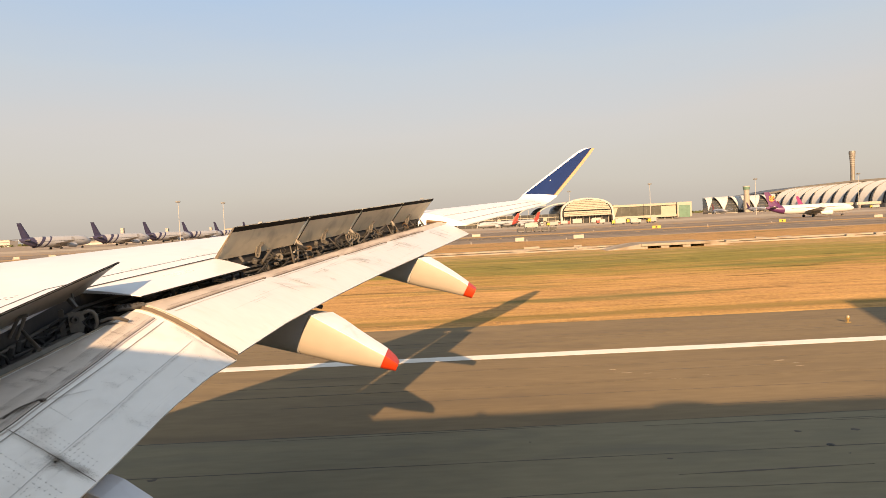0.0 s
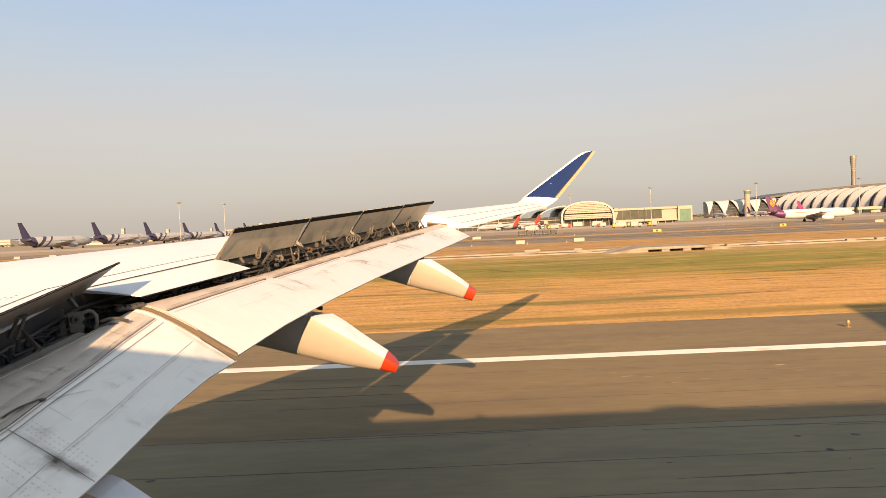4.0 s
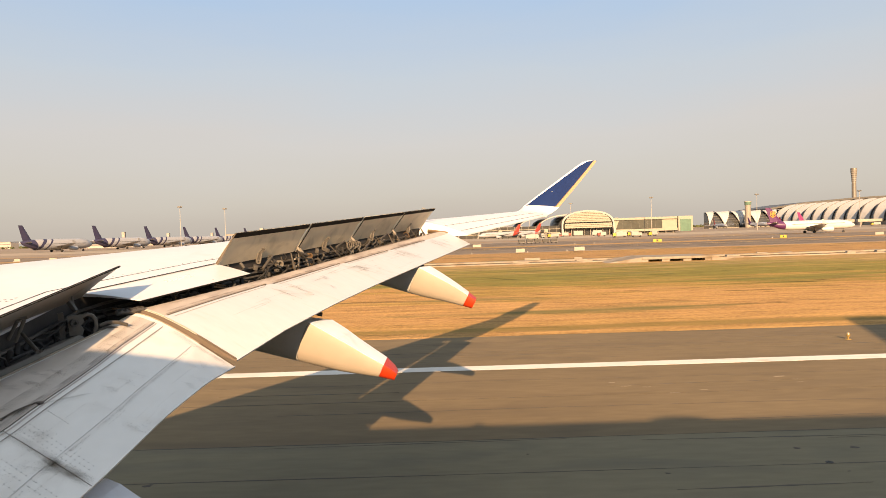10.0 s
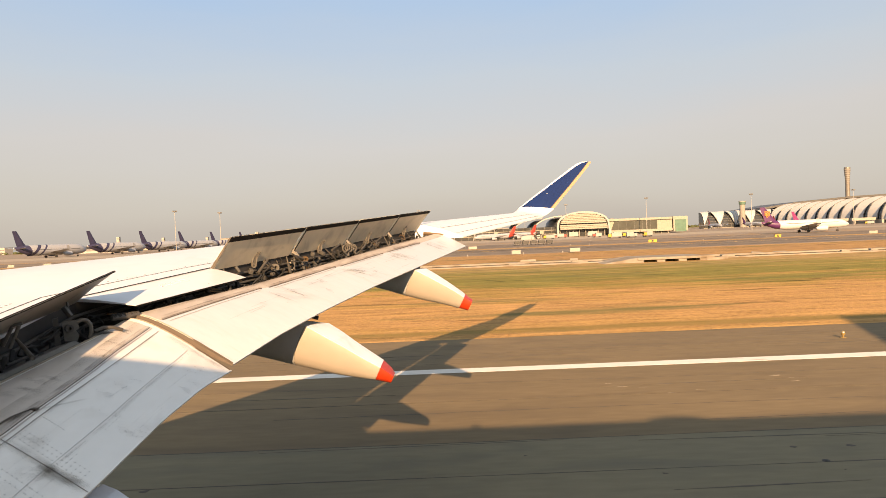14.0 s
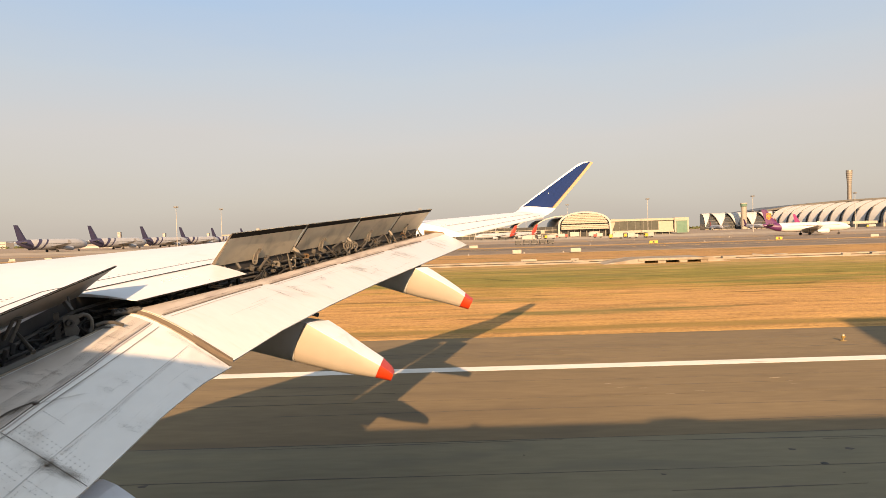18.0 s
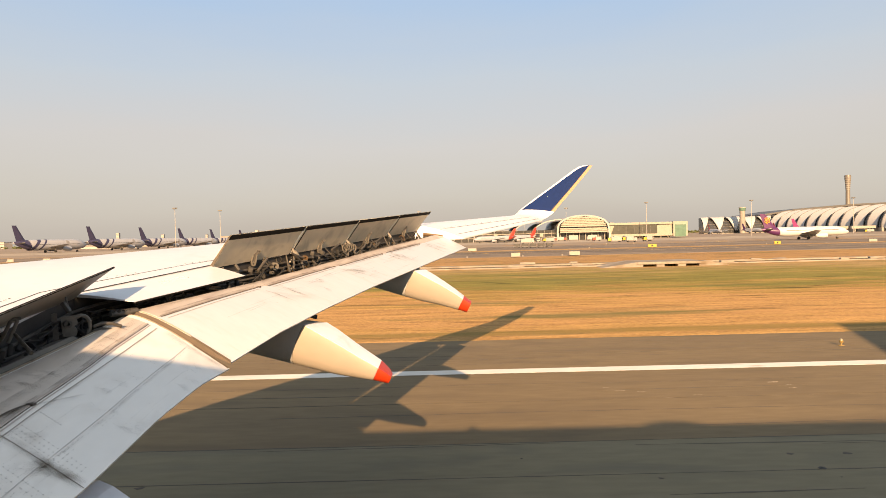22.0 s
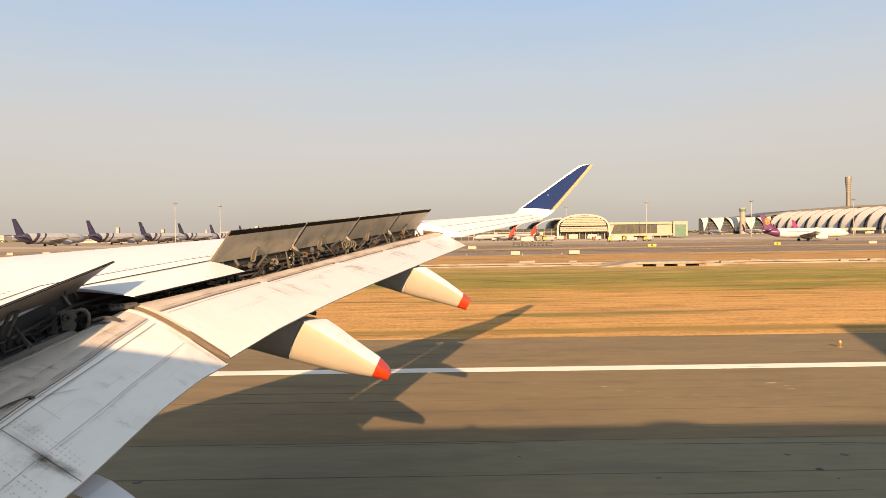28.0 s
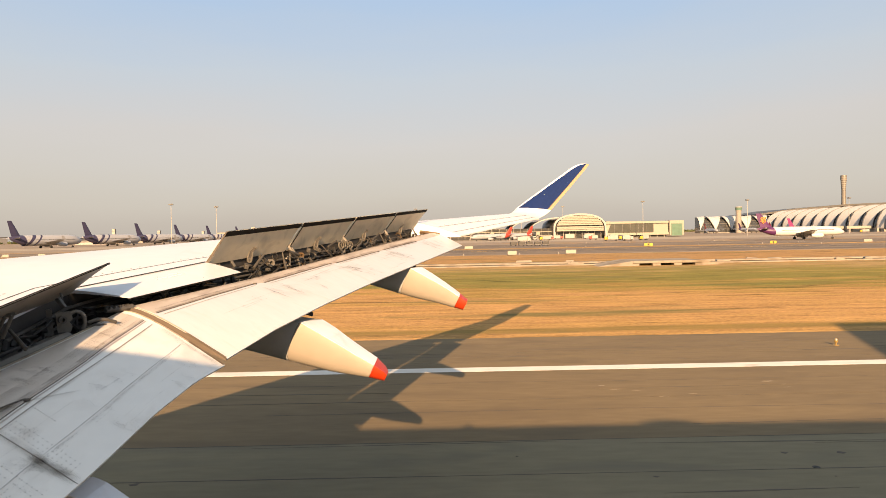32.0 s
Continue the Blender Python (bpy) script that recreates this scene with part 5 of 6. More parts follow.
        part("bridge_leg", box((i * bay + 7, -deep - 19, 0), (i * bay + 8.2, -deep - 18, 3.4)), TRUSS, root)
    return root


concourse(385, 1000, -3.0, 24, 22.5, 22.0, 24.0, "long concourse roofed with white fabric vaults over dark glass")

# main terminal: a vast flat roof on trusses behind the concourse
terminal = thing("terminal_hall", "vast dark flat roof on white trusses behind the concourse", "terminal", (700, 1210, 0), -3)
part("roof", loft([[(x, -75, z), (x, 75, z), (x, 75, z - 3.0), (x, -75, z - 3.0)] for x, z in ((-150, 30), (-90, 38), (0, 44), (110, 47), (260, 47), (420, 44))]), DARKROOF, terminal)
for i in range(22):
    x = -120 + i * 24
    z = float(np.interp(x, (-150, -90, 0, 110, 260, 420), (30, 38, 44, 47, 47, 44))) - 3
    part("roof_truss", rod((x, -74, z), (x + 12, -70, z - 7), 0.5, n=5), TRUSS, terminal)
    part("roof_truss", rod((x + 12, -70, z - 7), (x + 24, -74, z), 0.5, n=5), TRUSS, terminal)
part("glass_wall", box((-110, -60, 0), (400, 60, 34)), DARKGLASS, terminal)

# control tower
tower = thing("control_tower", "tall slim control tower with a flared top", "tower", (985, 1620, 0))
part("shaft", loft([[(r * math.cos(2 * math.pi * k / 20), r * math.sin(2 * math.pi * k / 20), z) for k in range(20)] for z, r in ((0, 7.0), (60, 5.2), (95, 4.8), (108, 5.6))]), TOWERMAT, tower, smooth=True)
part("cab", loft([[(r * math.cos(2 * math.pi * k / 20), r * math.sin(2 * math.pi * k / 20), z) for k in range(20)] for z, r in ((108.02, 5.7), (122, 6.9), (128, 7.2), (130, 6.8))]), TOWERMAT, tower, smooth=True)
for z in range(94, 128, 5):
    r = float(np.interp(z, (60, 95, 108, 122, 128), (5.2, 4.8, 5.7, 6.9, 7.2))) + 0.1
    part("ring", loft([[(q * math.cos(2 * math.pi * k / 20), q * math.sin(2 * math.pi * k / 20), zz) for k in range(20)] for q, zz in ((r, z), (r + 0.25, z + 0.5), (r, z + 1.0))]), PALE, tower)

# barrel-vaulted pier that runs from the concourse towards the taxiway
PALEGLASS = glass_mat("pale_blue_glass", (0.13, 0.15, 0.16))
pier = thing("vaulted_pier", "ribbed vaulted pier hall with white fabric bands and glass end", "terminal", (502, 700, 0), 0)


def pier_arc(y, size, n=20):
    """Half an ellipse across x at depth y."""
    return [(-32 * size * math.cos(math.pi * k / n), y, 3.5 + 27 * size * math.sin(math.pi * k / n) ** 0.8) for k in range(n + 1)]


def pier_band(y0, s0, y1, s1, thick):
    outer0, outer1, inner0, inner1 = pier_arc(y0, s0), pier_arc(y1, s1), pier_arc(y0, s0 - thick), pier_arc(y1, s1 - thick)
    return loft([[a, b, d, c] for a, b, c, d in zip(outer0, outer1, inner0, inner1)])


part("glass_vault", pier_band(3, 0.88, 262, 0.88, 0.02), DARKGLASS, pier, smooth=True)
part("end_wall", loft([[(x, y, z) for x, _, z in pier_arc(0, 0.87)] for y in (8.0, 8.6)]), DARKGLASS, pier, "dark glass end wall")
part("low_glazing", loft([[(-28, y - 3, 4.5), (28, y - 3, 4.5), (28, y, 10.0), (-28, y, 10.0)] for y in (6.0, 7.0)]), PALEGLASS, pier, "pale blue sloping glass")
for k in range(11):
    y = 2 + 24.5 * k
    part("fabric_band", pier_band(y, 0.90, y + 12, 1.0, 0.012), MEMBRANE, pier, smooth=True)
    for dy, size in ((0.0, 0.90), (12.5, 1.005), (17.0, 0.97)):
        rim = bmesh.new()
        pts = pier_arc(y + dy, size, 16)
        for p, q in zip(pts, pts[1:]):
            rod(p, q, 0.5, n=5, bm=rim)
        part("arch_truss", rim, TRUSS, pier)
    lace = bmesh.new()
    front, back = pier_arc(y + 12.5, 1.005, 16), pier_arc(y + 17.0, 0.97, 16)
    for i in range(16):
        rod(front[i], back[i + 1], 0.25, n=4, bm=lace)
        rod(back[i], front[i + 1], 0.25, n=4, bm=lace)
    part("truss_lacing", lace, TRUSS, pier)
    part("rib_foot", box((-34, y + 9, 0), (-31, y + 13, 4.2), 0.2), PALE, pier)
part("roof_lip", pier_band(-9, 1.03, 3, 1.0, 0.02), TRUSS, pier, "grey arched roof lip over the end wall", smooth=True)
part("base_storey", box((-30, 6, 0), (30, 262, 4.3)), BEIGE, pier)
for k in range(7):
    part("base_opening", box((-27 + 8.2 * k, 5.6, 0.4), (-22 + 8.2 * k, 5.98, 3.6)), DIMGLASS, pier)
for k in range(5):
    y = 24 + 49 * k
    part("boarding_bridge", box((-58, y, 3.6), (-30.1, y + 3.4, 6.6), 0.3), PALE, pier)
    part("bridge_leg", box((-55, y + 1, 0), (-53.8, y + 2.2, 3.58)), TRUSS, pier)

# satellite building with a round roof
sat = thing("satellite_building", "arched pier hall with a slatted end wall and low glazed wings", "terminal", (122, 600, 0), 0)
HALF, RISE, FOOT = 21.0, 13.8, 6.0


def arch_line(y, grow=0.0, n=24):
    """The arch of the hall's roof, across x."""
    return [(-(HALF + grow) * math.cos(math.pi * k / n), y, FOOT + (RISE + grow) * math.sin(math.pi * k / n) ** 0.6) for k in range(n + 1)]


def arch_shell(y0, y1, out, into):
    rows = []
    for k in range(25):
        a0, a1, b0, b1 = arch_line(y0, out)[k], arch_line(y1, out)[k], arch_line(y0, into)[k], arch_line(y1, into)[k]
        rows.append([a0, a1, b1, b0])
    return loft(rows)


SHELLWHITE = stuff_mat("white_roof_shell", (0.29, 0.288, 0.28), 0.6, 0, 0.06, 0.4, 0.05)
SLATCREAM = stuff_mat("cream_slat_paint", (0.26, 0.243, 0.20), 0.6, 0, 0.06, 0.4, 0.05)
part("round_roof", arch_shell(-24, 40, 1.2, 0.0), SHELLWHITE, sat, smooth=True)
part("roof_rim", arch_shell(-27, -24.02, 1.7, 0.3), SHELLWHITE, sat, "white overhanging arch rim", smooth=True)
for sx in (-1, 1):
    part("rim_leg", loft([[(sx * (HALF + d), y, z) for d in (0.2, 2.0) for y in ((-29, -24.1) if d < 1 else (-24.1, -29))] for z, in ((0.0,), (6.0,))]), SHELLWHITE, sat)
part("glass_end", loft([[(x, y, z) for x, _, z in arch_line(0, -0.6)] + [(HALF - 0.6, y, 0), (-HALF + 0.6, y, 0)] for y in (-21, -20.6)]), DARKGLASS, sat)
for k in range(9):
    z = 6.4 + k * 1.4 + (0.8 if k > 2 else 0)
    w = (HALF - 1.0) * math.sqrt(max(0.05, 1 - ((z - FOOT) / (RISE + 0.2)) ** 3.0))
    part("slat", box((-w, -27.6, z), (w, -26.6, z + 1.2), 0.1), SLATCREAM, sat)
part("base_storey", box((-HALF + 1, -20, 0), (HALF - 1, 40, 5.2)), DIMGLASS, sat)
for x in (-8.0, 8.5):
    part("gate_box", box((x - 4, -24, 0.3), (x + 4, -20.02, 4.2), 0.2), SHELLWHITE, sat)
for k in range(8):
    part("column", rod((-HALF + 2 + k * 5.4, -23, 0), (-HALF + 2 + k * 5.4, -23, 6.2), 0.3, n=8), PALE, sat)
# the long side roof: overlapping shells that lean over one another, lower and lower
for k in range(9):
    xr, zt = -HALF + 3 - 17 * k, 18.5 - 0.9 * k
    zf, reach = 7.5 - 0.15 * k, 24.0
    rows = []
    for q in range(13):
        a = q / 12 * math.pi / 2
        x, z = xr - reach * math.sin(a), zf + (zt - zf) * math.cos(a)
        rows.append([(x, -27 + 3 * math.sin(a), z), (x, 28, z), (x, 28, z - 0.7), (x, -27 + 3 * math.sin(a), z - 0.9)])
    part("roof_shell", loft(rows), SHELLWHITE, sat, smooth=True)
    part("shell_foot", rod((xr - reach + 0.5, -25, zf), (xr - reach - 1.0, -23, 0), 0.5, n=8), SHELLWHITE, sat)
part("side_glazing", box((-178, -19, 0), (-HALF - 1.5, 20, 9.2)), DARKGLASS, sat)
for x in range(-176, -23, 6):
    part("mullion", box((x - 0.15, -19.4, 0), (x + 0.15, -19.02, 9.2)), TRUSS, sat)
for z in (3.0, 6.2):
    part("transom", box((-178, -19.5, z), (-HALF - 1.6, -19.02, z + 0.5)), SLATCREAM, sat)
for k in range(4):
    x = -40 - 38 * k
    part("boarding_bridge", box((x, -44, 3.6), (x + 3.2, -19.6, 6.4), 0.3), SLATCREAM, sat)
    part("bridge_leg", box((x + 0.9, -42, 0), (x + 2.2, -40.8, 3.58)), TRUSS, sat)
part("glass_wing", loft([[(26, y, 4.2), (66, y, 4.2), (66, y, 12.0), (29, y, 12.0)] for y in (-17.6, -17.0)]), GREYGLASS, sat)
for x in range(32, 66, 7):
    part("mullion", box((x - 0.08, -17.75, 4.2), (x + 0.08, -17.62, 12)), TRUSS, sat)
part("wing_body", box((HALF + 2.5, -17, 2.4), (79, 10, 13.4)), SLATCREAM, sat)
part("wing_frame", box((HALF + 2.3, -18.6, 12.1), (79, 11, 14.0), 0.1), SLATCREAM, sat)
part("wing_frame", box((HALF + 2.3, -18.6, 2.0), (79, 11, 4.1), 0.1), SLATCREAM, sat)
part("wing_base", box((HALF + 3, -15, 0), (78, 9, 1.98)), DIMGLASS, sat)
for k in range(9):
    part("column", rod((26 + 6.2 * k, -16.5, 0), (26 + 6.2 * k, -16.5, 2.0), 0.4, n=6), PALE, sat)
part("end_block", box((79.5, -19, 1.6), (92, 11, 14.2)), SLATCREAM, sat)
part("end_glass", box((81, -19.4, 1), (90.5, -19.02, 11.5)), GREENGLASS, sat)

# ---- other aircraft ----


def jet(at, rz, scale, tail_mat, label, stripe=None, emblem=False, body=JETWHITE, fat=1.0):
    root = thing("jet_airliner", label, "aircraft", at, rz, "airliners on the airfield")
    root.scale = (scale,) * 3
    R0 = 2.0 * fat
    prof = ((-18.5, 0.1, 2.9), (-17.8, 0.75, 3.0), (-16.5, 1.35, 3.2), (-14.0, 1.85, 3.4), (-11, R0, 3.5), (9, R0, 3.5), (13, 1.7, 3.75), (16.5, 1.0, 4.3), (19, 0.25, 4.75))
    prof = tuple((x, r if r == R0 else r * fat, cz + 0.9 * (fat - 1)) for x, r, cz in prof)
    ring = lambda x, r, cz: [(x, r * math.cos(2 * math.pi * k / 18), cz + r * math.sin(2 * math.pi * k / 18)) for k in range(18)]
    body_ob = part("fuselage", loft([ring(*p) for p in prof]), body, root, smooth=True)
    if stripe:
        part("tail_paint", loft([ring(x, r * fat + 0.015, cz + 0.9 * (fat - 1)) for x, r, cz in ((11.5, 1.80, 3.64), (13, 1.7, 3.75), (16.5, 1.0, 4.3), (18.9, 0.27, 4.74))]), stripe, root, smooth=True)
        for x, w in ((8.4, 1.7), (5.2, 0.9)) if stripe is VIOLET else ():
            tilt = lambda x0, r: [(x0 - 2.2 * math.sin(2 * math.pi * k / 18), r * math.cos(2 * math.pi * k / 18), 3.5 + 0.9 * (fat - 1) + r * math.sin(2 * math.pi * k / 18)) for k in range(18)]
            part("swoosh", loft([tilt(x, R0 + 0.02), tilt(x + w, R0 + 0.02)], caps=False), stripe, root, smooth=True)
    def foil(name, secs, mat, flat):
        rings = []
        for lx, tx, y, z, t in secs:
            o = ((lx, 0), (lx + 0.3 * (tx - lx), t), (tx, 0.02), (lx + 0.3 * (tx - lx), -t))
            rings.append([(x, y, z + d) if flat else (x, y + d, z) for x, d in o])
        return part(name, loft(rings), mat, root)
    for s in (-1, 1):
        foil("wing", ((-4.5, 3.0, s * 1.8, 2.6, 0.4), (2.2, 4.6, s * 16.5, 4.0, 0.15)), body, True)
        foil("wing_tip", ((2.4, 4.6, s * 16.5, 4.0, 0.12), (4.2, 5.2, s * 17.0, 5.6, 0.05)), body, True)
        foil("tailplane", ((13.8, 17.4, s * 0.8, 4.6, 0.2), (17.2, 18.8, s * 6.0, 5.1, 0.08)), body, True)
        eng = part("engine", loft([[(x, s * 5.7 + r * math.cos(2 * math.pi * k / 14), 1.7 + r * math.sin(2 * math.pi * k / 14)) for k in range(14)] for x, r in ((-5.8, 0.95), (-5.2, 1.1), (-3.2, 1.1), (-1.2, 0.6))]), body, root, smooth=True)
        part("engine_mouth", rod((-5.85, s * 5.7, 1.7), (-5.7, s * 5.7, 1.7), 0.85, n=14), DIMGLASS, eng)
        part("wheel", rod((0.8, s * 3.4, 0.55), (0.8, s * 4.1, 0.55), 0.55, n=14), RUBBER, root)
        part("gear_leg", rod((0.8, s * 3.75, 0.5), (0.8, s * 3.5, 2.6), 0.15, n=6), STEEL, root)
        part("window_row", box((-13, s * (R0 - 0.03) - 0.02, 3.9), (9, s * (R0 - 0.03) + 0.02, 4.08)), DIMGLASS, root)
        part("cockpit_window", box((-17.35, s * 0.75 - 0.2, 3.65), (-16.5, s * 0.75 + 0.2, 4.15)), DIMGLASS, root)
    part("wheel", rod((-13.5, -0.35, 0.4), (-13.5, 0.35, 0.4), 0.4, n=14), RUBBER, root)
    part("gear_leg", rod((-13.5, 0, 0.4), (-13.5, 0, 2.0), 0.12, n=6), STEEL, root)
    fin_ob = foil("fin", ((11.8, 17.2, 0.0, 4.9, 0.28), (13.6, 17.8, 0.0, 6.6, 0.22), (17.3, 19.4, 0.0, 11.3 + 5.5 * (fat - 1), 0.1)), tail_mat, False)
    if emblem:
        for s in (-1, 1):
            # a flower of open petals in gold
            for k, (dx, dz, r) in enumerate(((0, 0.15, 0.42), (0.62, 0.75, 0.6), (-0.55, 0.8, 0.6), (0.75, -0.35, 0.55), (-0.5, -0.4, 0.55), (0.15, -1.0, 0.45))):
                rings = []
                for i in range(17):
                    a = 2 * math.pi * i / 16
                    rings.append([(16.2 + dx + r * f * math.cos(a), s * (0.24 + 0.02 * k + w), 8.4 + dz + r * f * math.sin(a)) for f, w in ((1, 0), (1, 0.06), (0.55, 0.06), (0.55, 0))])
                part("emblem", loft(rings, caps=False), GOLD, fin_ob)
    return root


jet((186, 342, 0.05), 180, 1.2, PURPLE, "white narrow-body airliner with a purple tail on the taxiway", PURPLE, True, body=BRIGHTJET)
for x, y in ((-339, 587), (-320, 667), (-311, 757), (-308, 857), (-306, 965), (-300, 1080)):
    jet((x, y, 0.05), 246, 1.8, VIOLET, "parked white airliner with a dull violet tail and stripes", VIOLET, fat=1.3)
for x, y, rz, mat in ((215, 600, 100, PURPLE), (300, 590, 80, VIOLET), (360, 585, 95, PURPLE), (180, 612, 90, REDPAINT), (470, 580, 85, VIOLET), (245, 596, 95, REDPAINT), (330, 592, 88, VIOLET), (405, 588, 96, PURPLE), (440, 584, 82, REDPAINT), (510, 578, 90, PURPLE)):
    jet((1.25 * x + 150, 1.5 * y, 0.05), rz, 1.2, mat, "white airliner parked nose-in at the concourse", mat)


# ---- masts, signs, lights ----


# pole colour kept pale to stand for the haze in front of the masts
HAZEGREY = stuff_mat("haze_pale_pole", (0.30, 0.285, 0.265), 0.6, 0, 0.06, 1, 0.2)


def mast(at, high=30.0):
    root = thing("light_mast", "tall slim apron floodlight mast", "mast", at, 0, "apron masts")
    part("pole", rod((0, 0, 0), (0, 0, high), 0.28, 0.16, 8), HAZEGREY, root)
    for k in range(6):
        a = k * math.pi / 3
        part("floodlight", box((1.2 * math.cos(a) - 0.4, 1.2 * math.sin(a) - 0.4, high - 0.3), (1.2 * math.cos(a) + 0.4, 1.2 * math.sin(a) + 0.4, high + 0.5), 0.1), TRUSS, root)
    part("ring", rod((0, 0, high - 0.5), (0, 0, high - 0.25), 1.5, n=12), TRUSS, root)
    return root


first_mast = mast((172, 560, 0))
for p in ((262, 565, 0), (345, 560, 0), (430, 565, 0), (120, 640, 0), (-185, 470, 0), (-170, 520, 0), (-20, 640, 0), (88, 700, 0)):
    copy_thing(first_mast, pose(*p))


def airfield_sign(at, wide, mat, label, rz=0.0):
    root = thing("airfield_sign", label, "sign", at, rz)
    part("board", box((-wide / 2, -0.15, 0.25), (wide / 2, 0.15, 1.25), 0.03), mat, root)
    for s in (-0.35, 0.35):
        part("leg", rod((wide * s, 0, 0), (wide * s, 0, 0.3), 0.06, n=6), TRUSS, root)
    if mat is SIGNY:
        part("mark_bar", box((-wide * 0.12, -0.17, 0.4), (wide * 0.1, -0.152, 1.1)), BLACK, root)
    return root


for x, y, w, m in ((36, 181, 3.5, WHITEPAINT), (80, 254, 4, SIGNY), (20, 180, 3, WHITEPAINT), (135, 181, 3.5, WHITEPAINT), (165, 256, 4, WHITEPAINT), (-150, 256, 3.5, WHITEPAINT),
                   (-165, 258, 3, WHITEPAINT), (128, 255, 3, SIGNY), (12, 257, 4, WHITEPAINT)):
    airfield_sign((x, y, 0), w * 0.8, PALE if m is WHITEPAINT else m, "white airfield sign board seen from behind" if m is WHITEPAINT else "yellow airfield sign with a black mark")


# curved dark tyre tracks where aircraft turn on and off the taxiway
TRACK = stuff_mat("turning_tyre_tracks", (0.085, 0.07, 0.055), 0.9, 0, 0.3, 1.0, 0.1)
for cx, cy, rad, a0, a1 in ((90, 300, 85, 200, 300), (150, 330, 120, 215, 290), (30, 305, 78, 235, 330), (230, 318, 110, 220, 300), (-60, 300, 84, 210, 310)):
    for off in (-4.5, 0, 4.5):
        arc = []
        for k in range(41):
            a = radians(a0 + (a1 - a0) * k / 40)
            q = (cx + 1.8 * (rad + off) * math.cos(a), cy + (rad + off) * math.sin(a))
            if 185 < q[1] < 334:
                arc.append(q)
        arc = [q for q in arc if q[1] < 245 or q[1] > 263]
        runs = [[q for q in arc if q[1] < 245 and q[0] < cx], [q for q in arc if q[1] < 245 and q[0] >= cx], [q for q in arc if q[1] > 263 and q[0] < cx], [q for q in arc if q[1] > 263 and q[0] >= cx]]
        for run in runs:
            if len(run) > 3:
                tagged(part("tyre_track", strip([(x, y, 0.05) for x, y in run], 1.1, 0.0, thick=0.008), TRACK), "dark curved tyre track on the taxiway", "tyre track", "tyre tracks", "structure")
# rubber-darkened lanes, strips of dry grass and small lamps between the taxiways
rng = random.Random(77)
VERGE = stuff_mat("dry_verge", (0.30, 0.19, 0.085), 0.95, 0, 0.25, 1.2, 0.1, stretch=(0.2, 1, 1), dirt=(0.17, 0.14, 0.055), amount=0.35, spec=0.1)
for y, w in ((193, 3.5), (203, 2.5), (214, 5), (233, 3), (241, 2), (270, 5), (284, 3), (301, 6), (316, 3), (327, 4)):
    x = rng.uniform(-420, -250)
    while x < 420:
        long = rng.uniform(60, 260)
        sheet("tyre_lane", x, x + long, y + rng.uniform(-2, 2), y + w + rng.uniform(-1.5, 1.5), 0.0545, 0.02, TRACK, "long rubber-darkened lane on the taxiway", cuts=24, wobble=0.35, category="tyre track")
        x += long + rng.uniform(20, 160)
for x, y, long, w in ((-260, 254, 210, 7), (-20, 251, 130, 6), (150, 256, 240, 5), (-330, 342, 260, 9), (40, 340, 180, 7), (260, 345, 260, 9), (-120, 372, 300, 6), (210, 384, 320, 7)):
    sheet("grass_strip", x, x + long, y, y + w, 0.056 if y > 335 else 0.03, 0.05, VERGE, "narrow strip of dry grass between the taxiways", cuts=40, wobble=1.2, category="grass")


def taxi_lamp(at):
    root = thing("taxiway_light", "small pale taxiway edge light on a short stem", "taxiway light", at, 0, "taxiway lights")
    part("stem", rod((0, 0, 0), (0, 0, 0.3), 0.07, n=8), PALE, root)
    part("lamp_head", rod((0, 0, 0.28), (0, 0, 0.55), 0.18, 0.12, 10), PALE, root)
    return root


first_lamp = taxi_lamp((-120, 181.5, 0))
for k in range(44):
    copy_thing(first_lamp, pose(rng.uniform(-210, 330), rng.choice((181.5, 182.5, 248, 259.5, 260.5, 337)), 0))
# ---- small airfield things ----
jet((42, 520, 0.05), 20, 0.95, REDPAINT, "white airliner with a red tail parked on the far apron", REDPAINT)
jet((62, 540, 0.05), 30, 1.0, REDPAINT, "white airliner with a red tail parked on the far apron", REDPAINT)
jet((262, 470, 0.05), 200, 1.1, MAGENTA, "white airliner with a magenta tail on the apron", MAGENTA)


LAMPGLASS = stuff_mat("pale_lamp_glass", (0.22, 0.18, 0.10), 0.25, 0, 0.08, 8, 2, spec=0.8)


def edge_light(at):
    root = thing("runway_edge_light", "small yellow runway edge light on a short stem", "runway light", at, 0, "runway edge lights")
    part("base_plate", rod((0, 0, 0), (0, 0, 0.03), 0.15, n=14), DULLGOLD, root)
    part("stem", rod((0, 0, 0.03), (0, 0, 0.16), 0.04, n=10), DULLGOLD, root)
    part("lamp_body", rod((0, 0, 0.15), (0, 0, 0.25), 0.09, 0.11, 14), DULLGOLD, root)
    part("lens", loft([[(q * math.cos(2 * math.pi * k / 14), q * math.sin(2 * math.pi * k / 14), z) for k in range(14)] for q, z in ((0.09, 0.25), (0.085, 0.31), (0.05, 0.36), (0.01, 0.37))]), LAMPGLASS, root, smooth=True)
    return root


light = edge_light((20.6, 34.6, 0.05))
for x in (-159.4, -99.4, -39.4, 80.6, 140.6):
    copy_thing(light, pose(x, 34.6, 0.05))

# a concrete culvert over the drain
culvert = thing("culvert", "low pale concrete culvert with dark openings over the drain", "culvert", (40, 118, 0), 0)
part("deck", box((-6, -1.6, 0.42), (6, 7, 0.85), 0.08), CONC, culvert)
for i in range(4):
    part("pier", loft([[(-5.6 + i * 3.73 + a, -1.4 + b, z) for a, b in ((-0.7, 0), (0.7, 0), (0.7, 6), (-0.7, 6))] for z in (-0.2, 0.42)]), CONC, culvert)
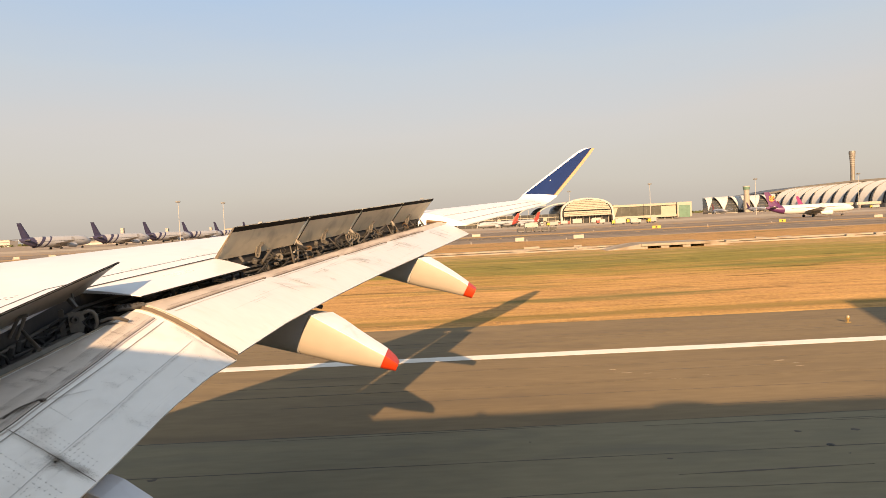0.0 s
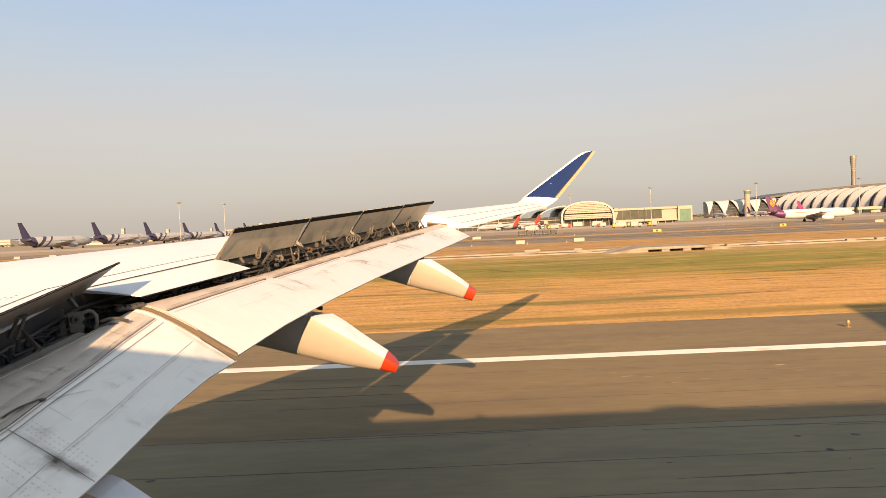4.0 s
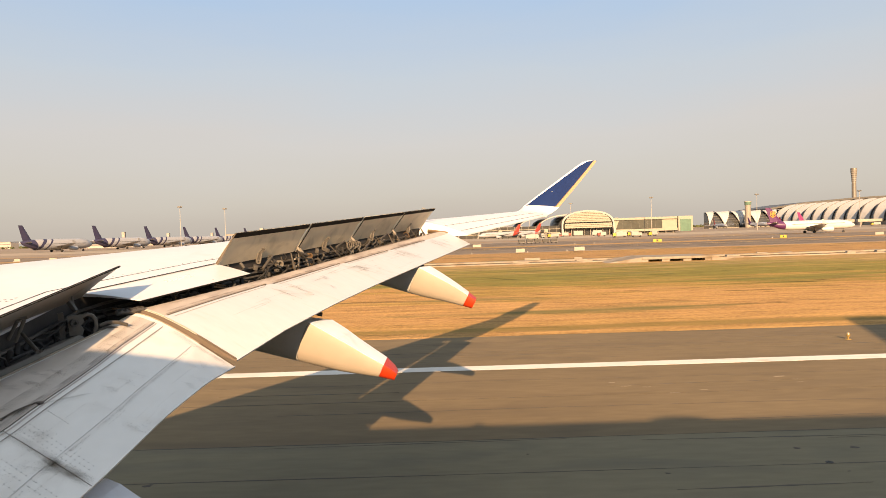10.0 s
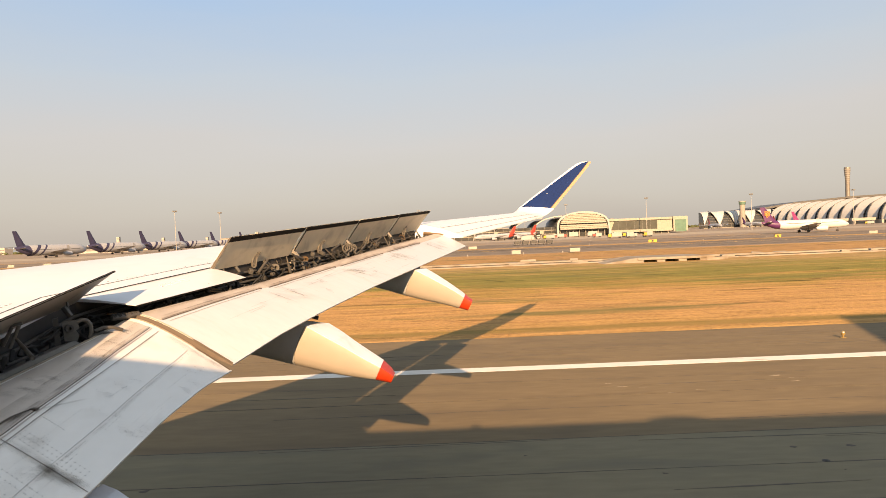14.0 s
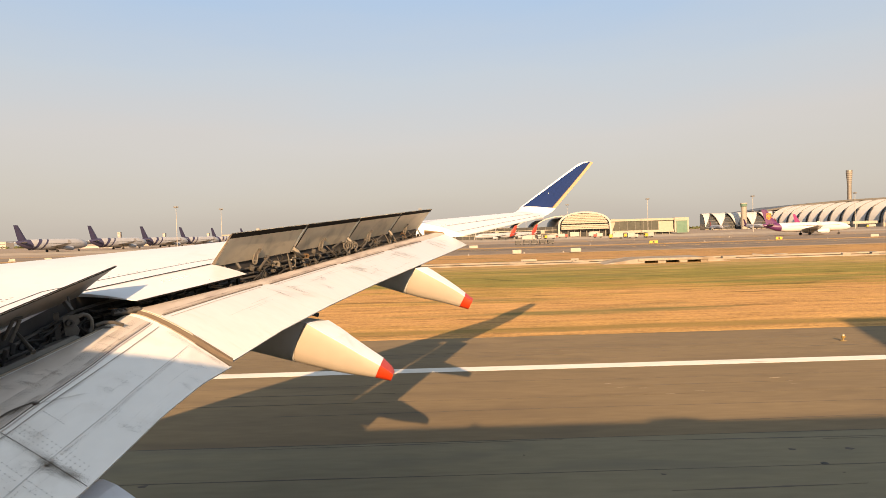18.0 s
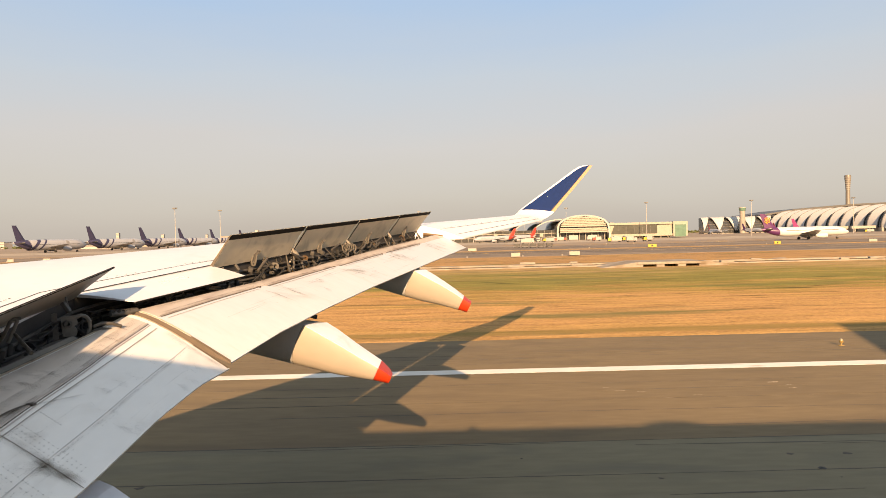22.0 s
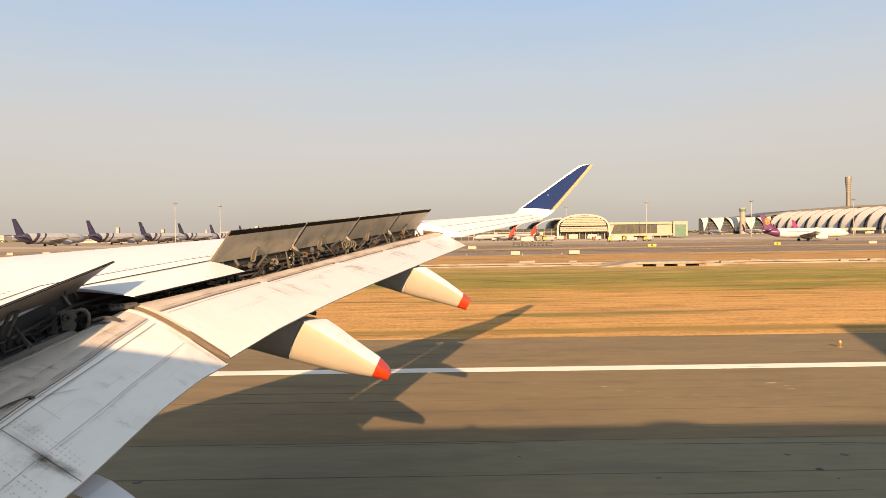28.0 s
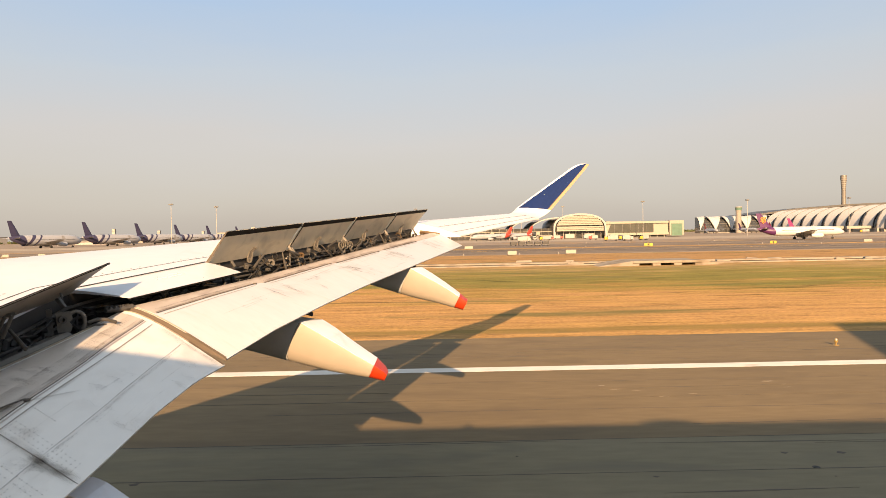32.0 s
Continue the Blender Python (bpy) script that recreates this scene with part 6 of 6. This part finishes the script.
part("weedy_channel", box((-5.5, 0.2, -0.2), (5.5, 0.4, 0.41)), DITCH, culvert)
part("ramp", loft([[(x, -1.5, z), (x, 6.8, z), (x, 6.8, -0.1), (x, -1.5, -0.1)] for x, z in ((-12, 0.02), (-6.02, 0.84))]), CONC, culvert)
part("ramp", loft([[(x, -1.5, z), (x, 6.8, z), (x, 6.8, -0.1), (x, -1.5, -0.1)] for x, z in ((6.02, 0.84), (10, 0.05))]), CONC, culvert)

# pale slabs and rubble along the drain
rng = random.Random(21)
for k in range(46):
    x, y = rng.uniform(-60, 130), rng.uniform(119.5, 135)
    w, d, h = rng.uniform(0.6, 3.2), rng.uniform(0.4, 1.0), rng.uniform(0.25, 0.6)
    slab = part("concrete_slab", box((-w / 2, -d / 2, -0.1), (w / 2, d / 2, h), 0.06), CONC)
    slab.matrix_basis = pose(x, y, 0, rng.uniform(-5, 5), rng.uniform(-5, 5), rng.uniform(-12, 12))
    tagged(slab, "broken pale concrete slab beside the drain", "rubble", "drain rubble")

# tyre marks and patches on the runway
TYRE = stuff_mat("tyre_rubber_mark", (0.072, 0.06, 0.044), 0.8, 0, 0.3, 4, 0.5, stretch=(0.2, 1, 1))
for k in range(16):
    y = rng.choice((12.6, 14.2, 15.4, 18.0, 19.2, 22.5, 26.3, 33.2, 36.5)) + rng.uniform(-0.3, 0.3)
    x = rng.uniform(-14, 26)
    n, length, slope = 14, rng.uniform(2.5, 9), rng.uniform(-0.03, 0.03)
    rows = []
    for i in range(n + 1):
        f = i / n
        w = rng.uniform(0.008, 0.045) * math.sin(math.pi * min(max(f, 0.06), 0.94))
        px, py = x + length * f, y + slope * length * f
        rows.append([(px, py - w, 0.0585), (px, py + w, 0.0585), (px, py + w, 0.045), (px, py - w, 0.045)])
    tagged(part("tyre_mark", loft(rows), TYRE), "dark rubber skid mark on the runway", "skid mark", "skid marks", "structure")
# wandering cracks filled with tar
for k, (y, x0, x1) in enumerate(((31.9, -12, 60), (33.4, -30, 14), (35.1, 4, 70), (36.6, -22, 40), (37.8, 10, 76), (27.4, -18, 30), (23.1, -6, 44), (21.2, 8, 40), (14.6, -8, 22), (10.8, -6, 16))):
    pts, n = [], int((x1 - x0) / 0.8)
    for i in range(n + 1):
        x = x0 + (x1 - x0) * i / n
        pts.append((x, y + 0.22 * noise.noise((x * 0.12, k * 3.1, 0)) + 0.07 * noise.noise((x * 0.9, k * 7.7, 2)), 0.0505 if y > 19.7 else 0.0545))
    tagged(part("crack", strip(pts, rng.uniform(0.02, 0.045), 0.0, thick=0.003), CRACK), "thin wandering tar-filled crack in the asphalt", "crack", "asphalt cracks", "structure")
# lights let into the pavement
def inset_light(at):
    root = thing("inset_light", "dark steel light let into the runway surface", "runway light", at, 0, "inset runway lights")
    part("steel_ring", rod((0, 0, 0), (0, 0, 0.012), 0.10, 0.085, 16), COVE, root)
    part("lamp_cap", rod((0, 0, 0.011), (0, 0, 0.025), 0.05, 0.03, 12), COVE, root)
    return root


first_inset = inset_light((9.6, 17.0, 0.056))
for x, y in ((12.7, 15.1), (15.9, 17.1), (-1.5, 14.8), (5.0, 13.2), (22.0, 17.0)):
    copy_thing(first_inset, pose(x, y, 0.056))
# tar blobs and pale scratches on the asphalt
FLECK = stuff_mat("pale_scratch", (0.30, 0.25, 0.19), 0.8, 0, 0.2, 6, 1)
for k in range(22):
    x, y, q = rng.uniform(-8, 26), rng.uniform(9.5, 19.0), rng.uniform(0.03, 0.10)
    bm = bmesh.new()
    loft([[(x + f * q * (1 + 0.35 * math.sin(3 * a + k)) * math.cos(a) * 1.3, y + f * q * (1 + 0.3 * math.cos(2 * a + k)) * math.sin(a), z) for a in [2 * math.pi * i / 12 for i in range(12)]] for f, z in ((1.0, 0.052), (0.75, 0.060))], bm=bm)
    tagged(part("tar_blob", bm, CRACK), "small dark blob of tar on the runway", "tar blob", "tar blobs", "structure")
for k in range(9):
    x, y, long = rng.choice((7.5, 9.0, 13.0)) + rng.uniform(-1.5, 1.5), rng.uniform(24.0, 27.5), rng.uniform(0.15, 0.5)
    pts = [(x + long * i / 4, y + 0.02 * math.sin(2 * i + k), 0.0505) for i in range(5)]
    tagged(part("scratch", strip(pts, rng.uniform(0.02, 0.05), 0.0, thick=0.003), FLECK), "short pale scratch on the asphalt", "scratch", "pale scratches", "structure")

# ---- grass tufts ----
TUFT = stuff_mat("straw_tufts", (0.24, 0.145, 0.058), 0.9, 0, 0.35, 0.9, 0.12, dirt=(0.13, 0.12, 0.045), amount=0.25, spec=0.1)


def tufts(name, count, y0, y1, size, mat, label, power=1.0, seed=3):
    r = np.random.RandomState(seed)
    verts, faces = [], []
    for k in range(count):
        y = y0 + (y1 - y0) * r.rand() ** power
        x = y * (-0.35 + 1.12 * r.rand())
        h = size * (0.5 + r.rand())
        for b in range(3):
            a = 2 * math.pi * r.rand()
            dx, dy = math.cos(a) * h * 0.9, math.sin(a) * h * 0.6
            lx, ly = (r.rand() - 0.5) * h, (r.rand() - 0.5) * h
            i = len(verts)
            verts += [(x - dx, y - dy, -0.01), (x + dx, y + dy, -0.01), (x + lx, y + ly, h)]
            faces.append((i, i + 1, i + 2))
    me = bpy.data.meshes.new(name)
    me.from_pydata(verts, [], faces)
    me.materials.append(mat)
    return tagged(new(name, me), label, "grass", "", "stuff")


tufts("verge_grass", 1500, 39.02, 40.9, 0.02, TUFT, "dry straw-coloured grass fringe along the runway", 1.3, 3)

# ---- vehicles and ground equipment on the apron ----


def truck(at, rz, mat, label, long=7.0):
    root = thing("airport_truck", label, "truck", at, rz)
    part("cab", box((-long / 2, -1.2, 0.7), (-long / 2 + 1.9, 1.2, 2.6), 0.15), mat, root)
    part("windscreen", box((-long / 2 - 0.03, -1.0, 1.6), (-long / 2 + 0.02, 1.0, 2.4)), BLACK, root)
    part("cargo_box", box((-long / 2 + 2.0, -1.25, 0.9), (long / 2, 1.25, 3.2), 0.08), WHITEPAINT, root)
    part("chassis", box((-long / 2, -1.0, 0.5), (long / 2, 1.0, 0.9)), TRUSS, root)
    for x in (-long / 2 + 1.0, long / 2 - 1.2):
        for s in (-1.1, 1.1):
            part("wheel", rod((x, s - 0.15, 0.48), (x, s + 0.15, 0.48), 0.48, n=12), RUBBER, root)
    return root


for k in range(26):
    x = rng.choice((rng.uniform(15, 140), rng.uniform(170, 560)))
    y = 400 + rng.uniform(0, 180) if x < 140 else rng.uniform(640, 800)
    truck((x, y, 0.05), rng.choice((0, 180, 90, 12)), rng.choice((WHITEPAINT, WHITEPAINT, REDPAINT, SIGNY)), "boxy airport service truck on the apron", rng.uniform(5, 9))


def cart(at, rz):
    root = thing("baggage_cart", "dark low baggage cart standing on the apron", "cart", at, rz, "baggage carts")
    part("bed", box((-1.5, -0.8, 0.5), (1.5, 0.8, 0.7), 0.04), TRUSS, root)
    part("cover", box((-1.4, -0.75, 0.72), (1.4, 0.75, 2.0), 0.12), BLACK, root)
    for x in (-1.0, 1.0):
        for s in (-0.7, 0.7):
            part("wheel", rod((x, s - 0.1, 0.25), (x, s + 0.1, 0.25), 0.25, n=10), RUBBER, root)
    return root


one_cart = cart((34, 300, 0.05), 0)
for i in range(1, 5):
    copy_thing(one_cart, pose(34 + 3.6 * i, 300, 0.05))

# second, shorter tower of the concourse
stub = thing("ramp_tower", "short round ramp tower with a glazed top", "tower", (430, 955, 0))
part("shaft", loft([[(r * math.cos(2 * math.pi * k / 16), r * math.sin(2 * math.pi * k / 16), z) for k in range(16)] for z, r in ((0, 4.2), (24, 3.7), (32, 3.9))]), BEIGE, stub, smooth=True)
part("cab", loft([[(r * math.cos(2 * math.pi * k / 16), r * math.sin(2 * math.pi * k / 16), z) for k in range(16)] for z, r in ((32.02, 4.3), (36, 4.7))]), GREENGLASS, stub, smooth=True)
part("cap", loft([[(r * math.cos(2 * math.pi * k / 16), r * math.sin(2 * math.pi * k / 16), z) for k in range(16)] for z, r in ((36.02, 4.9), (37.2, 4.8))]), PALE, stub)

# ---- far town and trees ----
HAZY = [stuff_mat("far_wall_" + n, c, 0.9, 0, 0.1, 0.1, 0.02) for n, c in (("pale", (0.34, 0.32, 0.30)), ("grey", (0.22, 0.21, 0.20)), ("tan", (0.28, 0.25, 0.21)))]
WIN = stuff_mat("far_windows", (0.16, 0.15, 0.15), 0.4, 0, 0.1, 0.1, 0.02)


def far_house(at, w, d, h, mat, rz):
    root = thing("far_building", "far plain block on the hazy skyline", "building", at, rz)
    part("wall", box((-w / 2, -d / 2, 0), (w / 2, d / 2, h)), mat, root)
    part("roof", box((-w / 2 - 0.6, -d / 2 - 0.6, h), (w / 2 + 0.6, d / 2 + 0.6, h + 0.8)), HAZY[1], root)
    for k in range(max(1, int(h / 7))):
        part("window_band", box((-w / 2 + 1, -d / 2 - 0.15, 3 + 7 * k), (w / 2 - 1, -d / 2 - 0.02, 5 + 7 * k)), WIN, root)
    return root


for k in range(90):
    y = rng.uniform(950, 2600)
    x = y * rng.uniform(-0.85, 0.34)
    h = rng.choice((7, 8, 9, 10, 12, 14)) * (y / 1400)
    far_house((x, y, 0), rng.uniform(20, 90), 25, h, rng.choice(HAZY), rng.uniform(-15, 15))
for x, y, w, h in ((-1580, 3300, 14, 58), (-1360, 3300, 12, 46), (-1180, 3400, 10, 42), (-900, 3300, 16, 56), (560, 2300, 14, 42), (585, 2300, 12, 38), (-690, 3500, 12, 46)):
    far_house((x, y, 0), w, 14, h, HAZY[0], 0)

LEAF = stuff_mat("far_foliage", (0.085, 0.095, 0.045), 0.9, 0, 0.4, 0.3, 0.05, spec=0.1)
r = np.random.RandomState(9)
verts, faces = [], []
for k in range(5200):
    y = 1500 + 1200 * r.rand()
    x = y * (-0.9 + 1.75 * r.rand())
    size = 3.0 + 4.5 * r.rand() * (0.6 + 0.4 * math.sin(x * 0.013) * math.sin(x * 0.004 + 2))
    c = np.array((x, y, size * 0.6 * r.rand() + 1))
    i = len(verts)
    for _ in range(5):
        verts.append(tuple(c + (r.rand(3) - 0.5) * (size * 2.6, size * 2, size * 1.4)))
    faces += [(i, i + 1, i + 2), (i + 1, i + 2, i + 3), (i + 2, i + 3, i + 4), (i, i + 3, i + 4)]
me = bpy.data.meshes.new("far_trees")
me.from_pydata(verts, [], faces)
me.materials.append(LEAF)
tagged(new("far_trees", me), "uneven low belt of dark trees on the horizon", "trees", "", "stuff")
